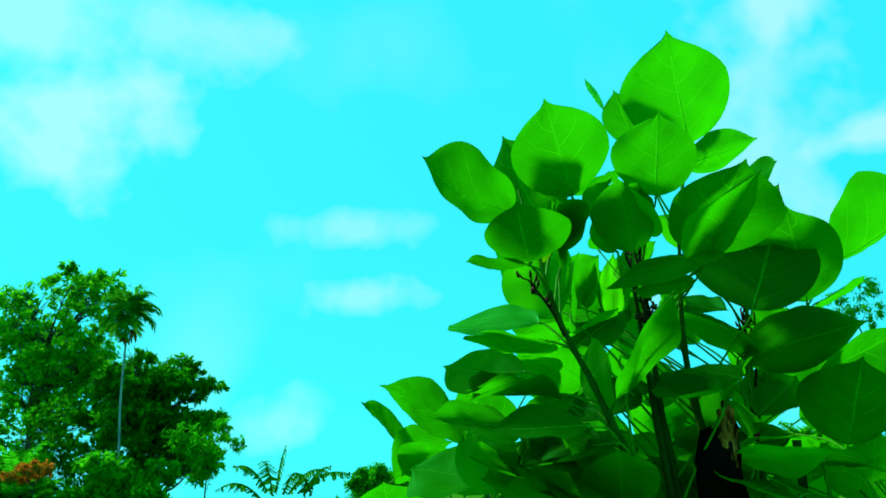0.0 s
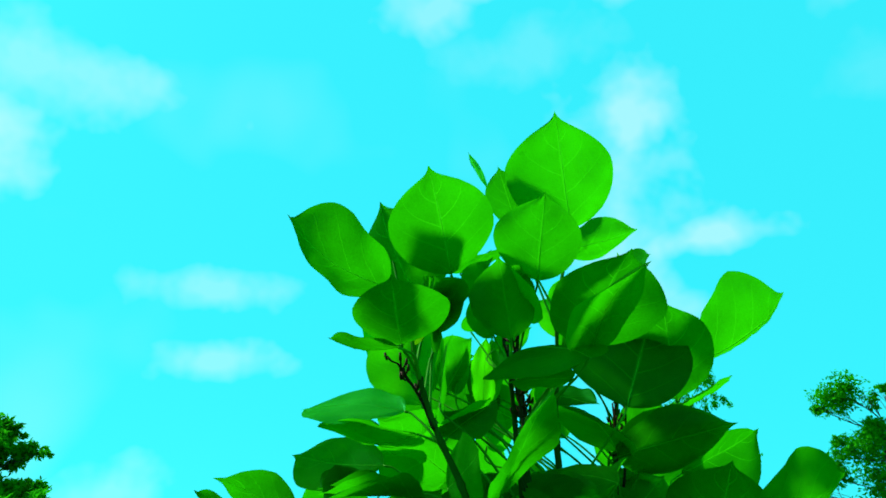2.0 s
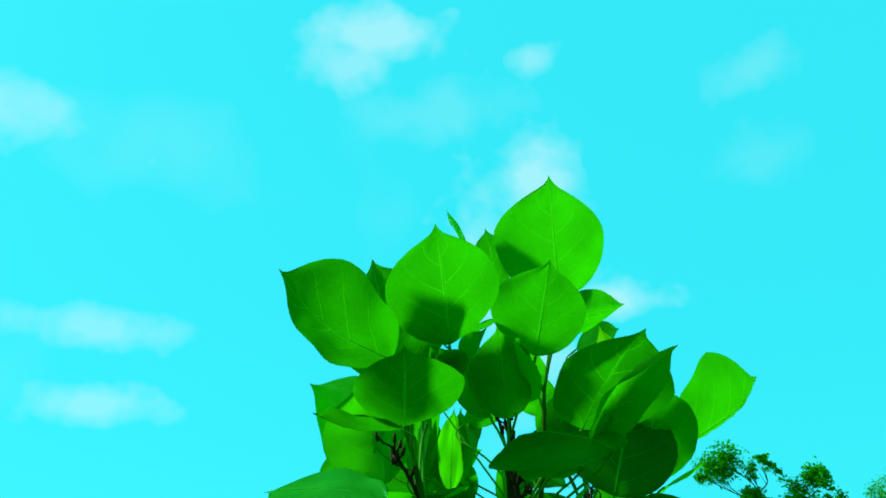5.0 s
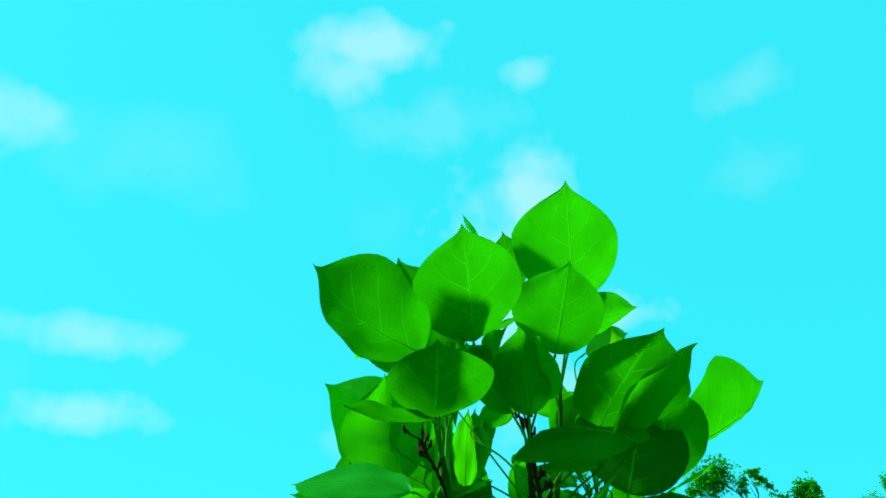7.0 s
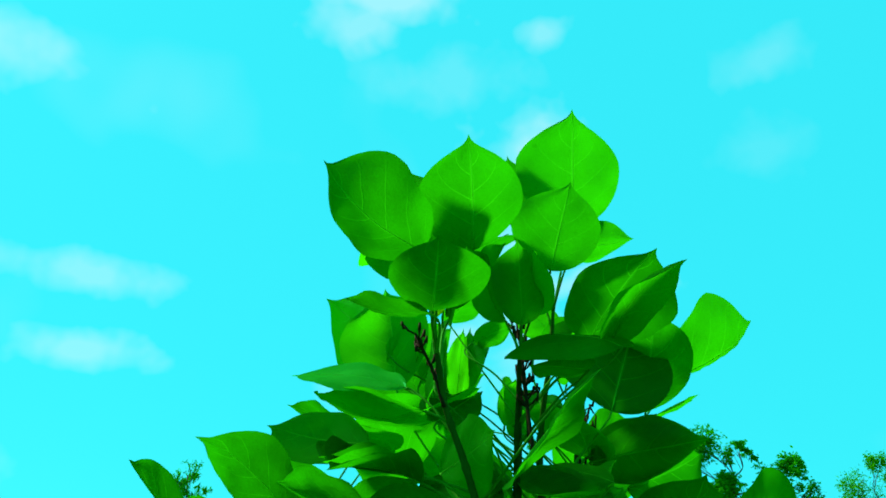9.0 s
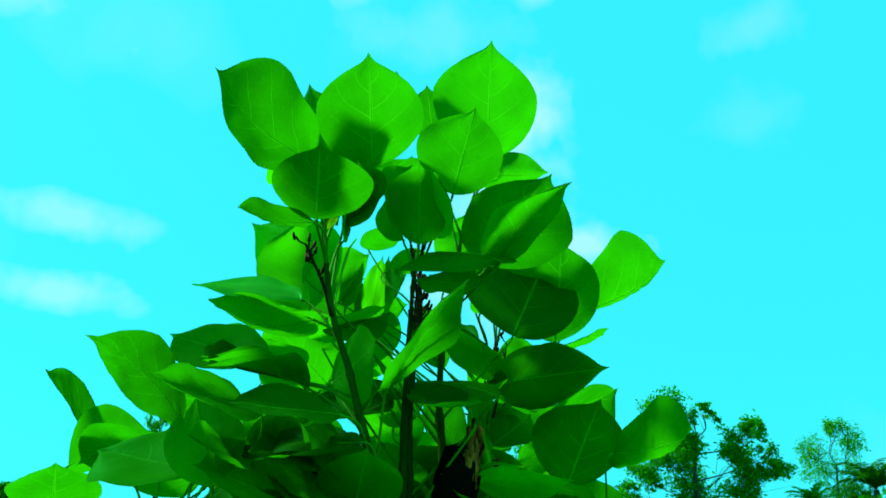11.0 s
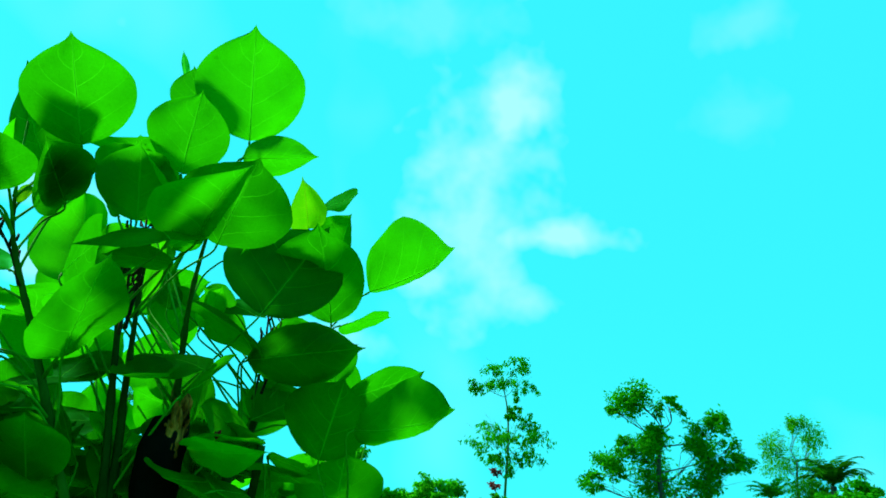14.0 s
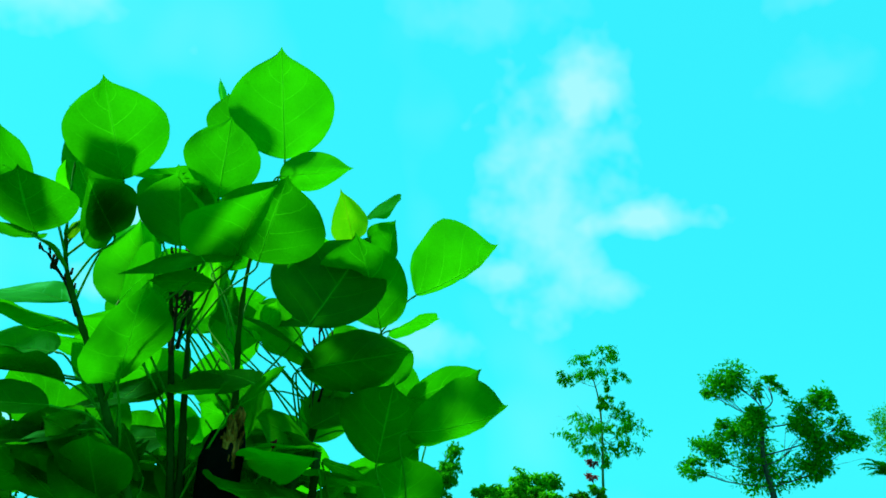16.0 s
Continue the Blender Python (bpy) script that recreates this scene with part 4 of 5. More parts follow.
leaf((0.358, 0.897, 1.608), (0.400, 1.003, 1.648), (0.005, 0.017, -0.051), (0.028, -0.026, 0.040), 0.000)
leaf((0.237, 0.920, 1.610), (0.266, 1.021, 1.666), (0.044, -0.017, 0.007), (-0.046, 0.021, -0.014), -0.002)
leaf((0.471, 1.037, 1.577), (0.385, 0.964, 1.610), (-0.007, 0.023, 0.031), (0.003, -0.022, -0.039), -0.002, material=LIT_GREEN)
leaf((0.381, 0.945, 1.557), (0.452, 0.858, 1.556), (0.003, 0.003, -0.024), (-0.038, -0.031, 0.007), -0.002, material=LIT_GREEN)
leaf((0.461, 0.915, 1.548), (0.538, 1.005, 1.532), (-0.039, 0.035, 0.004), (0.037, -0.033, -0.004), -0.002)
leaf((0.406, 0.933, 1.525), (0.349, 0.828, 1.522), (-0.041, 0.022, 0.018), (0.042, -0.023, -0.021), 0.002)
leaf((0.403, 0.851, 1.514), (0.475, 0.949, 1.504), (0.038, -0.030, -0.021), (-0.037, 0.029, 0.023), -0.005)
leaf((0.344, 1.208, 1.775), (0.337, 1.238, 1.870), (0.025, 0.031, -0.008), (-0.034, -0.011, 0.001), -0.001)
leaf((0.433, 1.225, 1.807), (0.481, 1.133, 1.766), (-0.046, -0.018, -0.011), (0.021, 0.003, 0.018), 0.003)
leaf((0.253, 0.980, 1.900), (0.263, 0.866, 1.882), (0.047, 0.002, 0.016), (-0.051, -0.004, -0.005), 0.001)
leaf((0.377, 0.880, 1.636), (0.299, 0.962, 1.654), (0.035, 0.030, 0.012), (-0.026, -0.019, -0.025), -0.007)
leaf((0.278, 0.875, 1.785), (0.265, 0.853, 1.871), (0.039, 0.012, 0.009), (-0.043, -0.020, -0.012), -0.002)
# grazed by the sun, so brightened through the paler colour
leaf((0.305, 1.007, 2.038), (0.289, 1.031, 2.108), (-0.006, -0.003, -0.001), (0.005, -0.004, 0.001), 0.000, material=PALE)
leaf((0.250, 1.103, 1.673), (0.154, 1.051, 1.736), (-0.034, 0.003, -0.048), (0.038, -0.025, 0.037))
leaf((0.413, 1.204, 1.617), (0.316, 1.168, 1.647), (-0.018, 0.011, -0.045), (0.021, -0.026, 0.036))
leaf((0.400, 1.283, 1.773), (0.313, 1.254, 1.810), (-0.020, 0.009, -0.040), (0.021, -0.029, 0.028))
leaf((0.403, 1.036, 1.601), (0.361, 1.043, 1.667), (-0.024, -0.004, -0.015), (0.024, -0.002, 0.016))
leaf((0.327, 1.264, 1.775), (0.261, 1.289, 1.879), (-0.048, -0.005, -0.029), (0.042, -0.020, 0.032))
leaf((0.293, 1.293, 1.592), (0.271, 1.245, 1.667), (-0.037, -0.005, -0.014), (0.039, -0.010, 0.005))
leaf((0.389, 1.314, 1.695), (0.287, 1.244, 1.698), (0.005, -0.009, -0.052), (0.007, -0.008, 0.052))
leaf((0.482, 1.097, 1.711), (0.553, 1.096, 1.755), (-0.017, -0.012, 0.027), (0.018, 0.004, -0.028))
leaf((0.171, 1.095, 1.573), (0.229, 1.044, 1.653), (-0.042, -0.008, 0.026), (0.035, -0.012, -0.034))
leaf((0.538, 1.152, 1.619), (0.457, 1.128, 1.657), (-0.022, 0.021, -0.033), (0.021, -0.029, 0.027))
leaf((0.552, 1.230, 1.491), (0.628, 1.225, 1.581), (-0.040, -0.003, 0.033), (0.034, -0.024, -0.031))
leaf((0.488, 1.267, 1.585), (0.387, 1.196, 1.626), (-0.026, 0.011, -0.045), (0.031, -0.026, 0.034))
leaf((0.243, 1.147, 1.665), (0.294, 1.123, 1.714), (-0.023, -0.008, 0.019), (0.022, 0.007, -0.020))
leaf((0.300, 1.135, 1.873), (0.312, 1.075, 1.895), (-0.026, -0.007, -0.006), (0.030, 0.006, -0.000))
leaf((0.328, 1.269, 1.823), (0.406, 1.247, 1.839), (-0.011, -0.024, 0.017), (0.008, 0.008, -0.029))
leaf((0.612, 1.265, 1.614), (0.695, 1.232, 1.644), (-0.016, -0.013, 0.030), (0.010, -0.007, -0.034))
leaf((0.210, 1.227, 1.748), (0.208, 1.228, 1.848), (-0.047, -0.009, -0.001), (0.048, -0.003, 0.001))
leaf((0.679, 1.258, 1.693), (0.574, 1.291, 1.731), (-0.017, 0.004, -0.050), (0.007, -0.029, 0.044))
leaf((0.362, 1.162, 1.634), (0.361, 1.128, 1.703), (-0.033, 0.002, 0.001), (0.032, -0.009, -0.004))
leaf((0.407, 1.033, 1.575), (0.475, 0.994, 1.580), (-0.014, -0.021, 0.019), (0.012, 0.019, -0.022))
leaf((0.146, 1.182, 1.602), (0.074, 1.126, 1.685), (-0.039, 0.016, -0.023), (0.037, -0.030, 0.012))
leaf((0.340, 1.252, 1.729), (0.388, 1.284, 1.825), (-0.031, -0.033, 0.027), (0.034, 0.031, -0.027))
leaf((0.402, 1.060, 1.822), (0.469, 1.039, 1.853), (-0.016, -0.008, 0.030), (0.011, -0.012, -0.031))
leaf((0.567, 1.242, 1.721), (0.484, 1.193, 1.733), (-0.012, 0.010, -0.041), (0.017, -0.021, 0.034))
leaf((0.271, 1.133, 1.574), (0.225, 1.138, 1.629), (-0.023, 0.010, -0.020), (0.020, -0.018, 0.018))
leaf((0.310, 1.295, 1.576), (0.315, 1.260, 1.645), (-0.032, -0.007, -0.001), (0.033, -0.000, -0.002))
leaf((0.245, 1.378, 1.765), (0.134, 1.419, 1.804), (0.012, 0.045, -0.012), (-0.016, -0.052, 0.009))
leaf((0.563, 1.290, 1.524), (0.622, 1.238, 1.591), (-0.035, -0.018, 0.016), (0.035, 0.010, -0.022))
leaf((0.242, 1.241, 1.848), (0.332, 1.246, 1.869), (-0.006, -0.018, 0.029), (0.007, 0.006, -0.033))
leaf((0.289, 1.217, 1.671), (0.202, 1.225, 1.730), (-0.023, 0.019, -0.037), (0.013, -0.038, 0.025))
leaf((0.535, 1.295, 1.553), (0.440, 1.248, 1.577), (-0.015, 0.009, -0.043), (0.018, -0.015, 0.041))
leaf((0.623, 1.220, 1.700), (0.611, 1.231, 1.789), (-0.038, -0.009, -0.004), (0.036, -0.014, 0.007))
leaf((0.618, 1.232, 1.554), (0.672, 1.221, 1.603), (-0.019, -0.015, 0.018), (0.019, 0.012, -0.019))
# three added leaves that only block the sun from leaves ahead of them
leaf((0.456, 1.090, 1.792), (0.451, 1.005, 1.874), (0.041, 0.022, 0.026), (-0.041, -0.022, -0.026))
leaf((0.337, 1.179, 1.817), (0.354, 1.105, 1.866), (0.007, 0.023, 0.033), (-0.007, -0.023, -0.033))
leaf((0.154, 0.895, 1.903), (0.179, 1.019, 1.906), (-0.042, 0.009, -0.038), (0.042, -0.009, 0.038), material=LIT_GREEN)
leaf((0.607, 1.105, 1.490), (0.589, 1.023, 1.579), (-0.059, 0.017, 0.004), (0.061, -0.009, 0.004))
leaf((0.387, 0.939, 1.572), (0.482, 1.029, 1.575), (0.024, -0.026, 0.001), (-0.018, 0.020, -0.032), material=LIT_GREEN)
leaf((0.467, 0.934, 1.558), (0.518, 0.913, 1.541), (-0.008, -0.026, 0.006), (0.006, 0.025, -0.011))
leaf((0.119, 1.141, 1.550), (0.001, 1.176, 1.571), (0.006, 0.038, -0.026), (-0.007, -0.045, 0.031))
leaf((-0.029, 1.147, 1.509), (-0.031, 1.067, 1.557), (-0.046, 0.000, -0.001), (0.047, 0.001, 0.003))
leaf((0.225, 0.852, 1.576), (0.126, 0.951, 1.572), (-0.031, -0.032, -0.016), (0.009, 0.010, 0.017))
leaf((0.056, 1.176, 1.597), (-0.023, 1.209, 1.569), (0.017, 0.022, -0.024), (-0.022, -0.031, 0.025))
leaf((0.359, 1.057, 1.500), (0.349, 1.154, 1.558), (-0.055, 0.002, -0.013), (0.048, -0.011, 0.028), bare=True)
leaf((0.375, 1.048, 1.551), (0.378, 1.099, 1.599), (-0.031, 0.006, -0.004), (0.025, -0.014, 0.013))
leaf((0.323, 0.982, 1.485), (0.317, 1.026, 1.575), (-0.041, -0.027, 0.010), (0.049, 0.007, 0.000), bare=True)
leaf((0.290, 1.110, 1.540), (0.291, 1.214, 1.599), (-0.037, -0.022, 0.041), (0.031, 0.025, -0.044), bare=True)
leaf((0.292, 1.097, 1.506), (0.227, 1.146, 1.537), (-0.025, -0.031, -0.004), (0.026, 0.018, 0.025), bare=True)
leaf((0.300, 1.061, 1.591), (0.190, 1.095, 1.581), (-0.010, -0.042, -0.029), (0.012, 0.046, 0.021))
leaf((0.203, 1.067, 1.529), (0.124, 1.103, 1.520), (-0.017, -0.037, -0.006), (0.015, 0.036, 0.012), bare=True)
leaf((0.261, 1.151, 1.540), (0.224, 1.231, 1.513), (-0.042, -0.016, 0.010), (0.041, 0.015, -0.012), bare=True)
leaf((0.387, 0.955, 1.565), (0.445, 1.047, 1.578), (-0.042, 0.026, 0.003), (0.041, -0.026, 0.003), bare=True)
leaf((0.318, 1.108, 1.546), (0.342, 1.196, 1.551), (-0.038, 0.010, -0.005), (0.036, -0.011, 0.011), bare=True)
leaf((0.375, 1.097, 1.485), (0.394, 1.178, 1.499), (-0.037, 0.006, 0.016), (0.040, -0.010, 0.002), bare=True)
leaf((0.237, 1.091, 1.513), (0.208, 1.174, 1.523), (-0.037, -0.011, -0.015), (0.038, 0.012, 0.013), bare=True)
leaf((0.486, 1.079, 1.494), (0.532, 1.134, 1.550), (-0.030, 0.030, -0.005), (0.018, -0.034, 0.018), bare=True)
leaf((0.295, 1.023, 1.517), (0.267, 1.134, 1.490), (-0.056, -0.011, 0.013), (0.057, 0.014, -0.003))
leaf((0.326, 1.130, 1.497), (0.339, 1.199, 1.480), (-0.031, 0.001, -0.017), (0.025, 0.002, 0.025), bare=True)
leaf((0.159, 0.971, 1.506), (0.080, 0.962, 1.521), (0.003, -0.035, -0.008), (-0.004, 0.035, 0.002), bare=True)
leaf((0.429, 1.099, 1.504), (0.475, 1.182, 1.457), (-0.039, 0.030, 0.014), (0.039, -0.030, -0.015), bare=True)
leaf((0.217, 1.053, 1.542), (0.154, 1.088, 1.590), (-0.026, -0.013, -0.024), (0.026, 0.015, 0.022))
leaf((0.245, 1.038, 1.540), (0.202, 1.087, 1.554), (-0.022, -0.021, 0.005), (0.023, 0.018, 0.010))
leaf((0.369, 1.047, 1.472), (0.381, 1.099, 1.566), (-0.049, 0.024, -0.006), (0.034, -0.040, 0.017))
leaf((0.214, 1.005, 1.540), (0.154, 1.022, 1.548), (-0.009, -0.028, -0.011), (0.009, 0.029, 0.008), bare=True)
leaf((0.410, 1.044, 1.555), (0.444, 1.051, 1.481), (0.004, 0.037, 0.005), (0.011, -0.036, 0.002))
leaf((0.266, 1.136, 1.487), (0.211, 1.198, 1.502), (-0.030, -0.024, -0.013), (0.031, 0.026, 0.006), bare=True)
leaf((0.264, 0.905, 1.510), (0.174, 0.903, 1.565), (-0.015, -0.039, -0.026), (0.012, 0.042, 0.022))
leaf((0.370, 1.142, 1.459), (0.398, 1.250, 1.452), (-0.045, 0.013, 0.014), (0.047, -0.012, 0.000), bare=True)
leaf((0.379, 1.098, 1.592), (0.370, 1.156, 1.568), (-0.016, -0.012, -0.023), (0.019, 0.011, 0.021))
leaf((0.244, 1.075, 1.547), (0.155, 1.146, 1.570), (-0.034, -0.040, -0.009), (0.035, 0.040, 0.010), bare=True)
leaf((0.316, 1.066, 1.566), (0.305, 1.137, 1.579), (-0.031, -0.002, -0.016), (0.030, 0.001, 0.017))
leaf((0.220, 0.923, 1.574), (0.126, 0.906, 1.562), (0.009, -0.040, -0.016), (-0.009, 0.023, 0.036), bare=True)
leaf((0.237, 0.888, 1.557), (0.172, 0.863, 1.587), (-0.006, -0.017, -0.027), (0.003, 0.022, 0.024), bare=True)
leaf((0.512, 1.152, 1.475), (0.562, 1.234, 1.540), (-0.022, -0.019, 0.042), (0.029, 0.013, -0.039), bare=True)
leaf((0.494, 1.154, 1.470), (0.540, 1.204, 1.479), (-0.022, 0.019, 0.005), (0.022, -0.020, 0.003), bare=True)
leaf((0.392, 1.152, 1.550), (0.361, 1.243, 1.583), (-0.042, -0.010, -0.010), (0.042, 0.010, 0.012), bare=True)
leaf((0.192, 0.967, 1.514), (0.130, 1.003, 1.552), (-0.024, -0.030, -0.010), (0.026, 0.023, 0.020), bare=True)
leaf((0.463, 1.105, 1.488), (0.529, 1.176, 1.499), (-0.033, 0.029, 0.014), (0.033, -0.032, 0.006), bare=True)
leaf((0.163, 1.102, 1.580), (0.115, 1.145, 1.567), (-0.020, -0.021, 0.004), (0.016, 0.022, 0.011), bare=True)
leaf((0.197, 1.156, 1.496), (0.127, 1.250, 1.519), (-0.037, -0.032, 0.019), (0.043, 0.029, 0.010), bare=True)
leaf((0.390, 0.974, 1.533), (0.422, 1.070, 1.539), (-0.032, 0.008, 0.035), (0.044, -0.014, -0.014))
leaf((0.181, 1.002, 1.559), (0.115, 0.990, 1.580), (0.001, -0.029, -0.013), (0.003, 0.021, 0.023))
leaf((0.360, 1.141, 1.484), (0.374, 1.224, 1.530), (-0.044, 0.012, -0.008), (0.043, -0.013, 0.011), bare=True)
leaf((0.229, 1.096, 1.482), (0.179, 1.137, 1.492), (-0.016, -0.023, 0.016), (0.017, 0.024, -0.014), bare=True)
leaf((0.174, 0.917, 1.527), (0.085, 0.881, 1.550), (0.012, -0.042, -0.020), (-0.003, 0.031, 0.036), bare=True)
leaf((0.394, 1.128, 1.492), (0.444, 1.221, 1.508), (-0.044, 0.022, 0.009), (0.038, -0.024, 0.020), bare=True)
leaf((0.296, 1.043, 1.551), (0.238, 1.092, 1.528), (-0.027, -0.027, 0.010), (0.023, 0.031, 0.009))
leaf((0.425, 1.075, 1.572), (0.429, 1.169, 1.555), (-0.044, 0.005, 0.016), (0.047, -0.002, 0.005))
leaf((0.434, 1.166, 1.490), (0.465, 1.237, 1.505), (-0.036, 0.014, 0.008), (0.032, -0.017, 0.017), bare=True)
leaf((0.469, 1.153, 1.519), (0.524, 1.199, 1.518), (-0.018, 0.022, 0.014), (0.016, -0.020, -0.019), bare=True)
leaf((0.337, 1.049, 1.490), (0.341, 1.112, 1.488), (-0.026, 0.002, 0.009), (0.026, -0.002, -0.009), bare=True)
leaf((0.168, 0.950, 1.563), (0.079, 0.941, 1.591), (0.005, -0.044, -0.001), (-0.001, 0.042, 0.011), bare=True)
leaf((0.276, 1.109, 1.522), (0.256, 1.214, 1.548), (-0.039, -0.001, -0.029), (0.043, 0.003, 0.022), bare=True)
leaf((0.307, 1.009, 1.479), (0.293, 1.067, 1.494), (-0.027, -0.010, 0.012), (0.030, 0.007, 0.003), bare=True)
leaf((0.296, 0.950, 1.558), (0.220, 1.031, 1.555), (-0.038, -0.036, -0.000), (0.038, 0.036, 0.001), bare=True)
leaf((0.196, 1.122, 1.511), (0.155, 1.213, 1.548), (-0.042, -0.019, 0.001), (0.042, 0.011, 0.017), bare=True)
leaf((0.262, 0.985, 1.574), (0.188, 1.031, 1.528), (-0.025, -0.040, -0.001), (0.014, 0.041, 0.019), bare=True)
leaf((0.258, 0.943, 1.493), (0.189, 0.948, 1.537), (-0.007, -0.040, -0.007), (0.012, 0.036, 0.015))
leaf((0.487, 1.116, 1.545), (0.570, 1.194, 1.554), (-0.036, 0.039, -0.004), (0.035, -0.038, 0.013), bare=True)
leaf((0.289, 1.015, 1.512), (0.205, 1.044, 1.549), (-0.017, -0.039, -0.009), (0.021, 0.030, 0.023))
leaf((0.298, 1.114, 1.491), (0.297, 1.175, 1.520), (-0.030, -0.005, 0.008), (0.030, -0.004, 0.010))
leaf((0.286, 1.153, 1.468), (0.275, 1.210, 1.498), (-0.028, -0.012, 0.011), (0.032, 0.004, 0.004), bare=True)
leaf((0.399, 1.026, 1.550), (0.446, 1.112, 1.579), (-0.031, 0.005, 0.037), (0.043, -0.020, -0.012))
leaf((0.233, 0.894, 1.510), (0.222, 0.829, 1.569), (0.039, -0.006, 0.000), (-0.037, 0.012, 0.006))
leaf((0.413, 1.076, 1.544), (0.428, 1.121, 1.491), (-0.030, 0.013, 0.002), (0.032, -0.000, 0.009), bare=True)
leaf((0.425, 1.059, 1.483), (0.419, 1.171, 1.484), (-0.050, -0.003, -0.008), (0.047, 0.003, 0.019))
leaf((0.348, 1.016, 1.510), (0.396, 1.054, 1.538), (-0.017, 0.028, -0.009), (0.020, -0.027, 0.004))
leaf((0.296, 1.153, 1.517), (0.282, 1.235, 1.516), (-0.035, -0.006, 0.014), (0.038, 0.006, -0.000), bare=True)
leaf((0.257, 0.973, 1.568), (0.194, 0.933, 1.564), (0.015, -0.021, -0.025), (-0.011, 0.014, 0.031))
leaf((0.318, 0.964, 1.573), (0.296, 1.054, 1.556), (-0.033, -0.002, 0.029), (0.042, 0.009, -0.008))
leaf((0.205, 0.895, 1.501), (0.149, 0.895, 1.548), (-0.007, -0.033, -0.008), (0.006, 0.033, 0.007))
leaf((0.272, 0.920, 1.534), (0.244, 0.881, 1.589), (-0.001, -0.026, -0.019), (-0.004, 0.027, 0.017))
leaf((0.187, 1.148, 1.577), (0.144, 1.219, 1.562), (-0.037, -0.021, 0.005), (0.029, 0.023, 0.022), bare=True)
leaf((0.318, 0.943, 1.506), (0.402, 1.027, 1.515), (-0.036, 0.034, 0.012), (0.035, -0.034, -0.013), bare=True)
leaf((0.220, 0.953, 1.503), (0.121, 0.922, 1.537), (0.017, -0.049, 0.005), (-0.016, 0.050, -0.001), bare=True)
leaf((0.313, 1.157, 1.528), (0.350, 1.226, 1.560), (-0.035, 0.012, 0.014), (0.035, -0.016, -0.006), bare=True)
leaf((0.220, 0.951, 1.533), (0.149, 0.957, 1.575), (-0.016, -0.032, -0.021), (0.014, 0.034, 0.019))
leaf((0.272, 0.948, 1.575), (0.249, 0.952, 1.510), (-0.005, -0.034, -0.000), (-0.006, 0.033, 0.004), bare=True)
leaf((0.250, 1.142, 1.548), (0.223, 1.205, 1.583), (-0.036, -0.011, -0.008), (0.036, 0.011, 0.008), bare=True)
leaf((0.521, 1.168, 1.532), (0.562, 1.230, 1.564), (-0.031, 0.019, 0.003), (0.028, -0.022, 0.006), bare=True)
leaf((0.215, 1.153, 1.493), (0.197, 1.215, 1.494), (-0.025, -0.007, -0.009), (0.023, 0.006, 0.015), bare=True)
leaf((0.342, 1.033, 1.553), (0.326, 1.099, 1.564), (-0.032, -0.007, -0.003), (0.031, 0.006, 0.008), bare=True)
leaf((0.131, 0.902, 1.551), (0.074, 0.860, 1.572), (0.017, -0.028, -0.012), (-0.007, 0.022, 0.026), bare=True)
leaf((0.153, 1.084, 1.536), (0.109, 1.134, 1.522), (-0.020, -0.021, -0.011), (0.018, 0.020, 0.016), bare=True)
leaf((0.431, 1.018, 1.490), (0.479, 1.063, 1.492), (-0.017, 0.017, 0.019), (0.019, -0.019, -0.015))
leaf((0.251, 1.040, 1.528), (0.229, 1.105, 1.490), (-0.027, -0.016, -0.012), (0.027, 0.016, 0.011))
leaf((0.143, 1.002, 1.522), (0.112, 1.061, 1.510), (-0.024, -0.015, -0.014), (0.012, 0.012, 0.027), bare=True)
leaf((0.247, 0.978, 1.490), (0.175, 1.014, 1.516), (-0.017, -0.035, 0.000), (0.020, 0.031, 0.012))
leaf((0.445, 1.127, 1.522), (0.451, 1.212, 1.541), (-0.041, 0.004, -0.002), (0.037, -0.006, 0.015), bare=True)
leaf((0.306, 0.968, 1.488), (0.345, 1.028, 1.476), (-0.023, 0.018, 0.017), (0.029, -0.018, 0.004), bare=True)
leaf((0.318, 1.082, 1.507), (0.287, 1.138, 1.543), (-0.031, -0.016, -0.002), (0.030, 0.006, 0.017))
leaf((0.281, 1.071, 1.561), (0.260, 1.149, 1.559), (-0.037, -0.010, -0.004), (0.032, 0.009, 0.018), bare=True)
leaf((0.337, 0.961, 1.562), (0.425, 1.017, 1.589), (-0.030, 0.036, 0.021), (0.030, -0.039, -0.016))
leaf((0.302, 1.017, 1.520), (0.338, 1.069, 1.530), (-0.024, 0.015, 0.008), (0.023, -0.014, -0.011))
leaf((0.165, 1.125, 1.534), (0.117, 1.176, 1.549), (-0.019, -0.022, 0.013), (0.024, 0.022, 0.002), bare=True)
leaf((0.186, 1.030, 1.545), (0.126, 1.060, 1.528), (-0.008, -0.025, -0.015), (0.006, 0.023, 0.019), bare=True)
leaf((0.322, 1.159, 1.470), (0.327, 1.248, 1.519), (-0.044, -0.001, 0.006), (0.044, -0.004, 0.002), bare=True)
leaf((0.456, 1.150, 1.551), (0.480, 1.231, 1.578), (-0.030, -0.000, 0.027), (0.028, 0.001, -0.028), bare=True)
leaf((0.387, 1.018, 1.483), (0.438, 1.053, 1.493), (-0.017, 0.020, 0.016), (0.016, -0.018, -0.019), bare=True)
leaf((0.385, 0.963, 1.502), (0.430, 0.993, 1.532), (-0.021, 0.015, 0.017), (0.021, -0.019, -0.013))
leaf((0.446, 1.095, 1.544), (0.506, 1.194, 1.553), (-0.047, 0.028, 0.007), (0.047, -0.028, -0.007), bare=True)
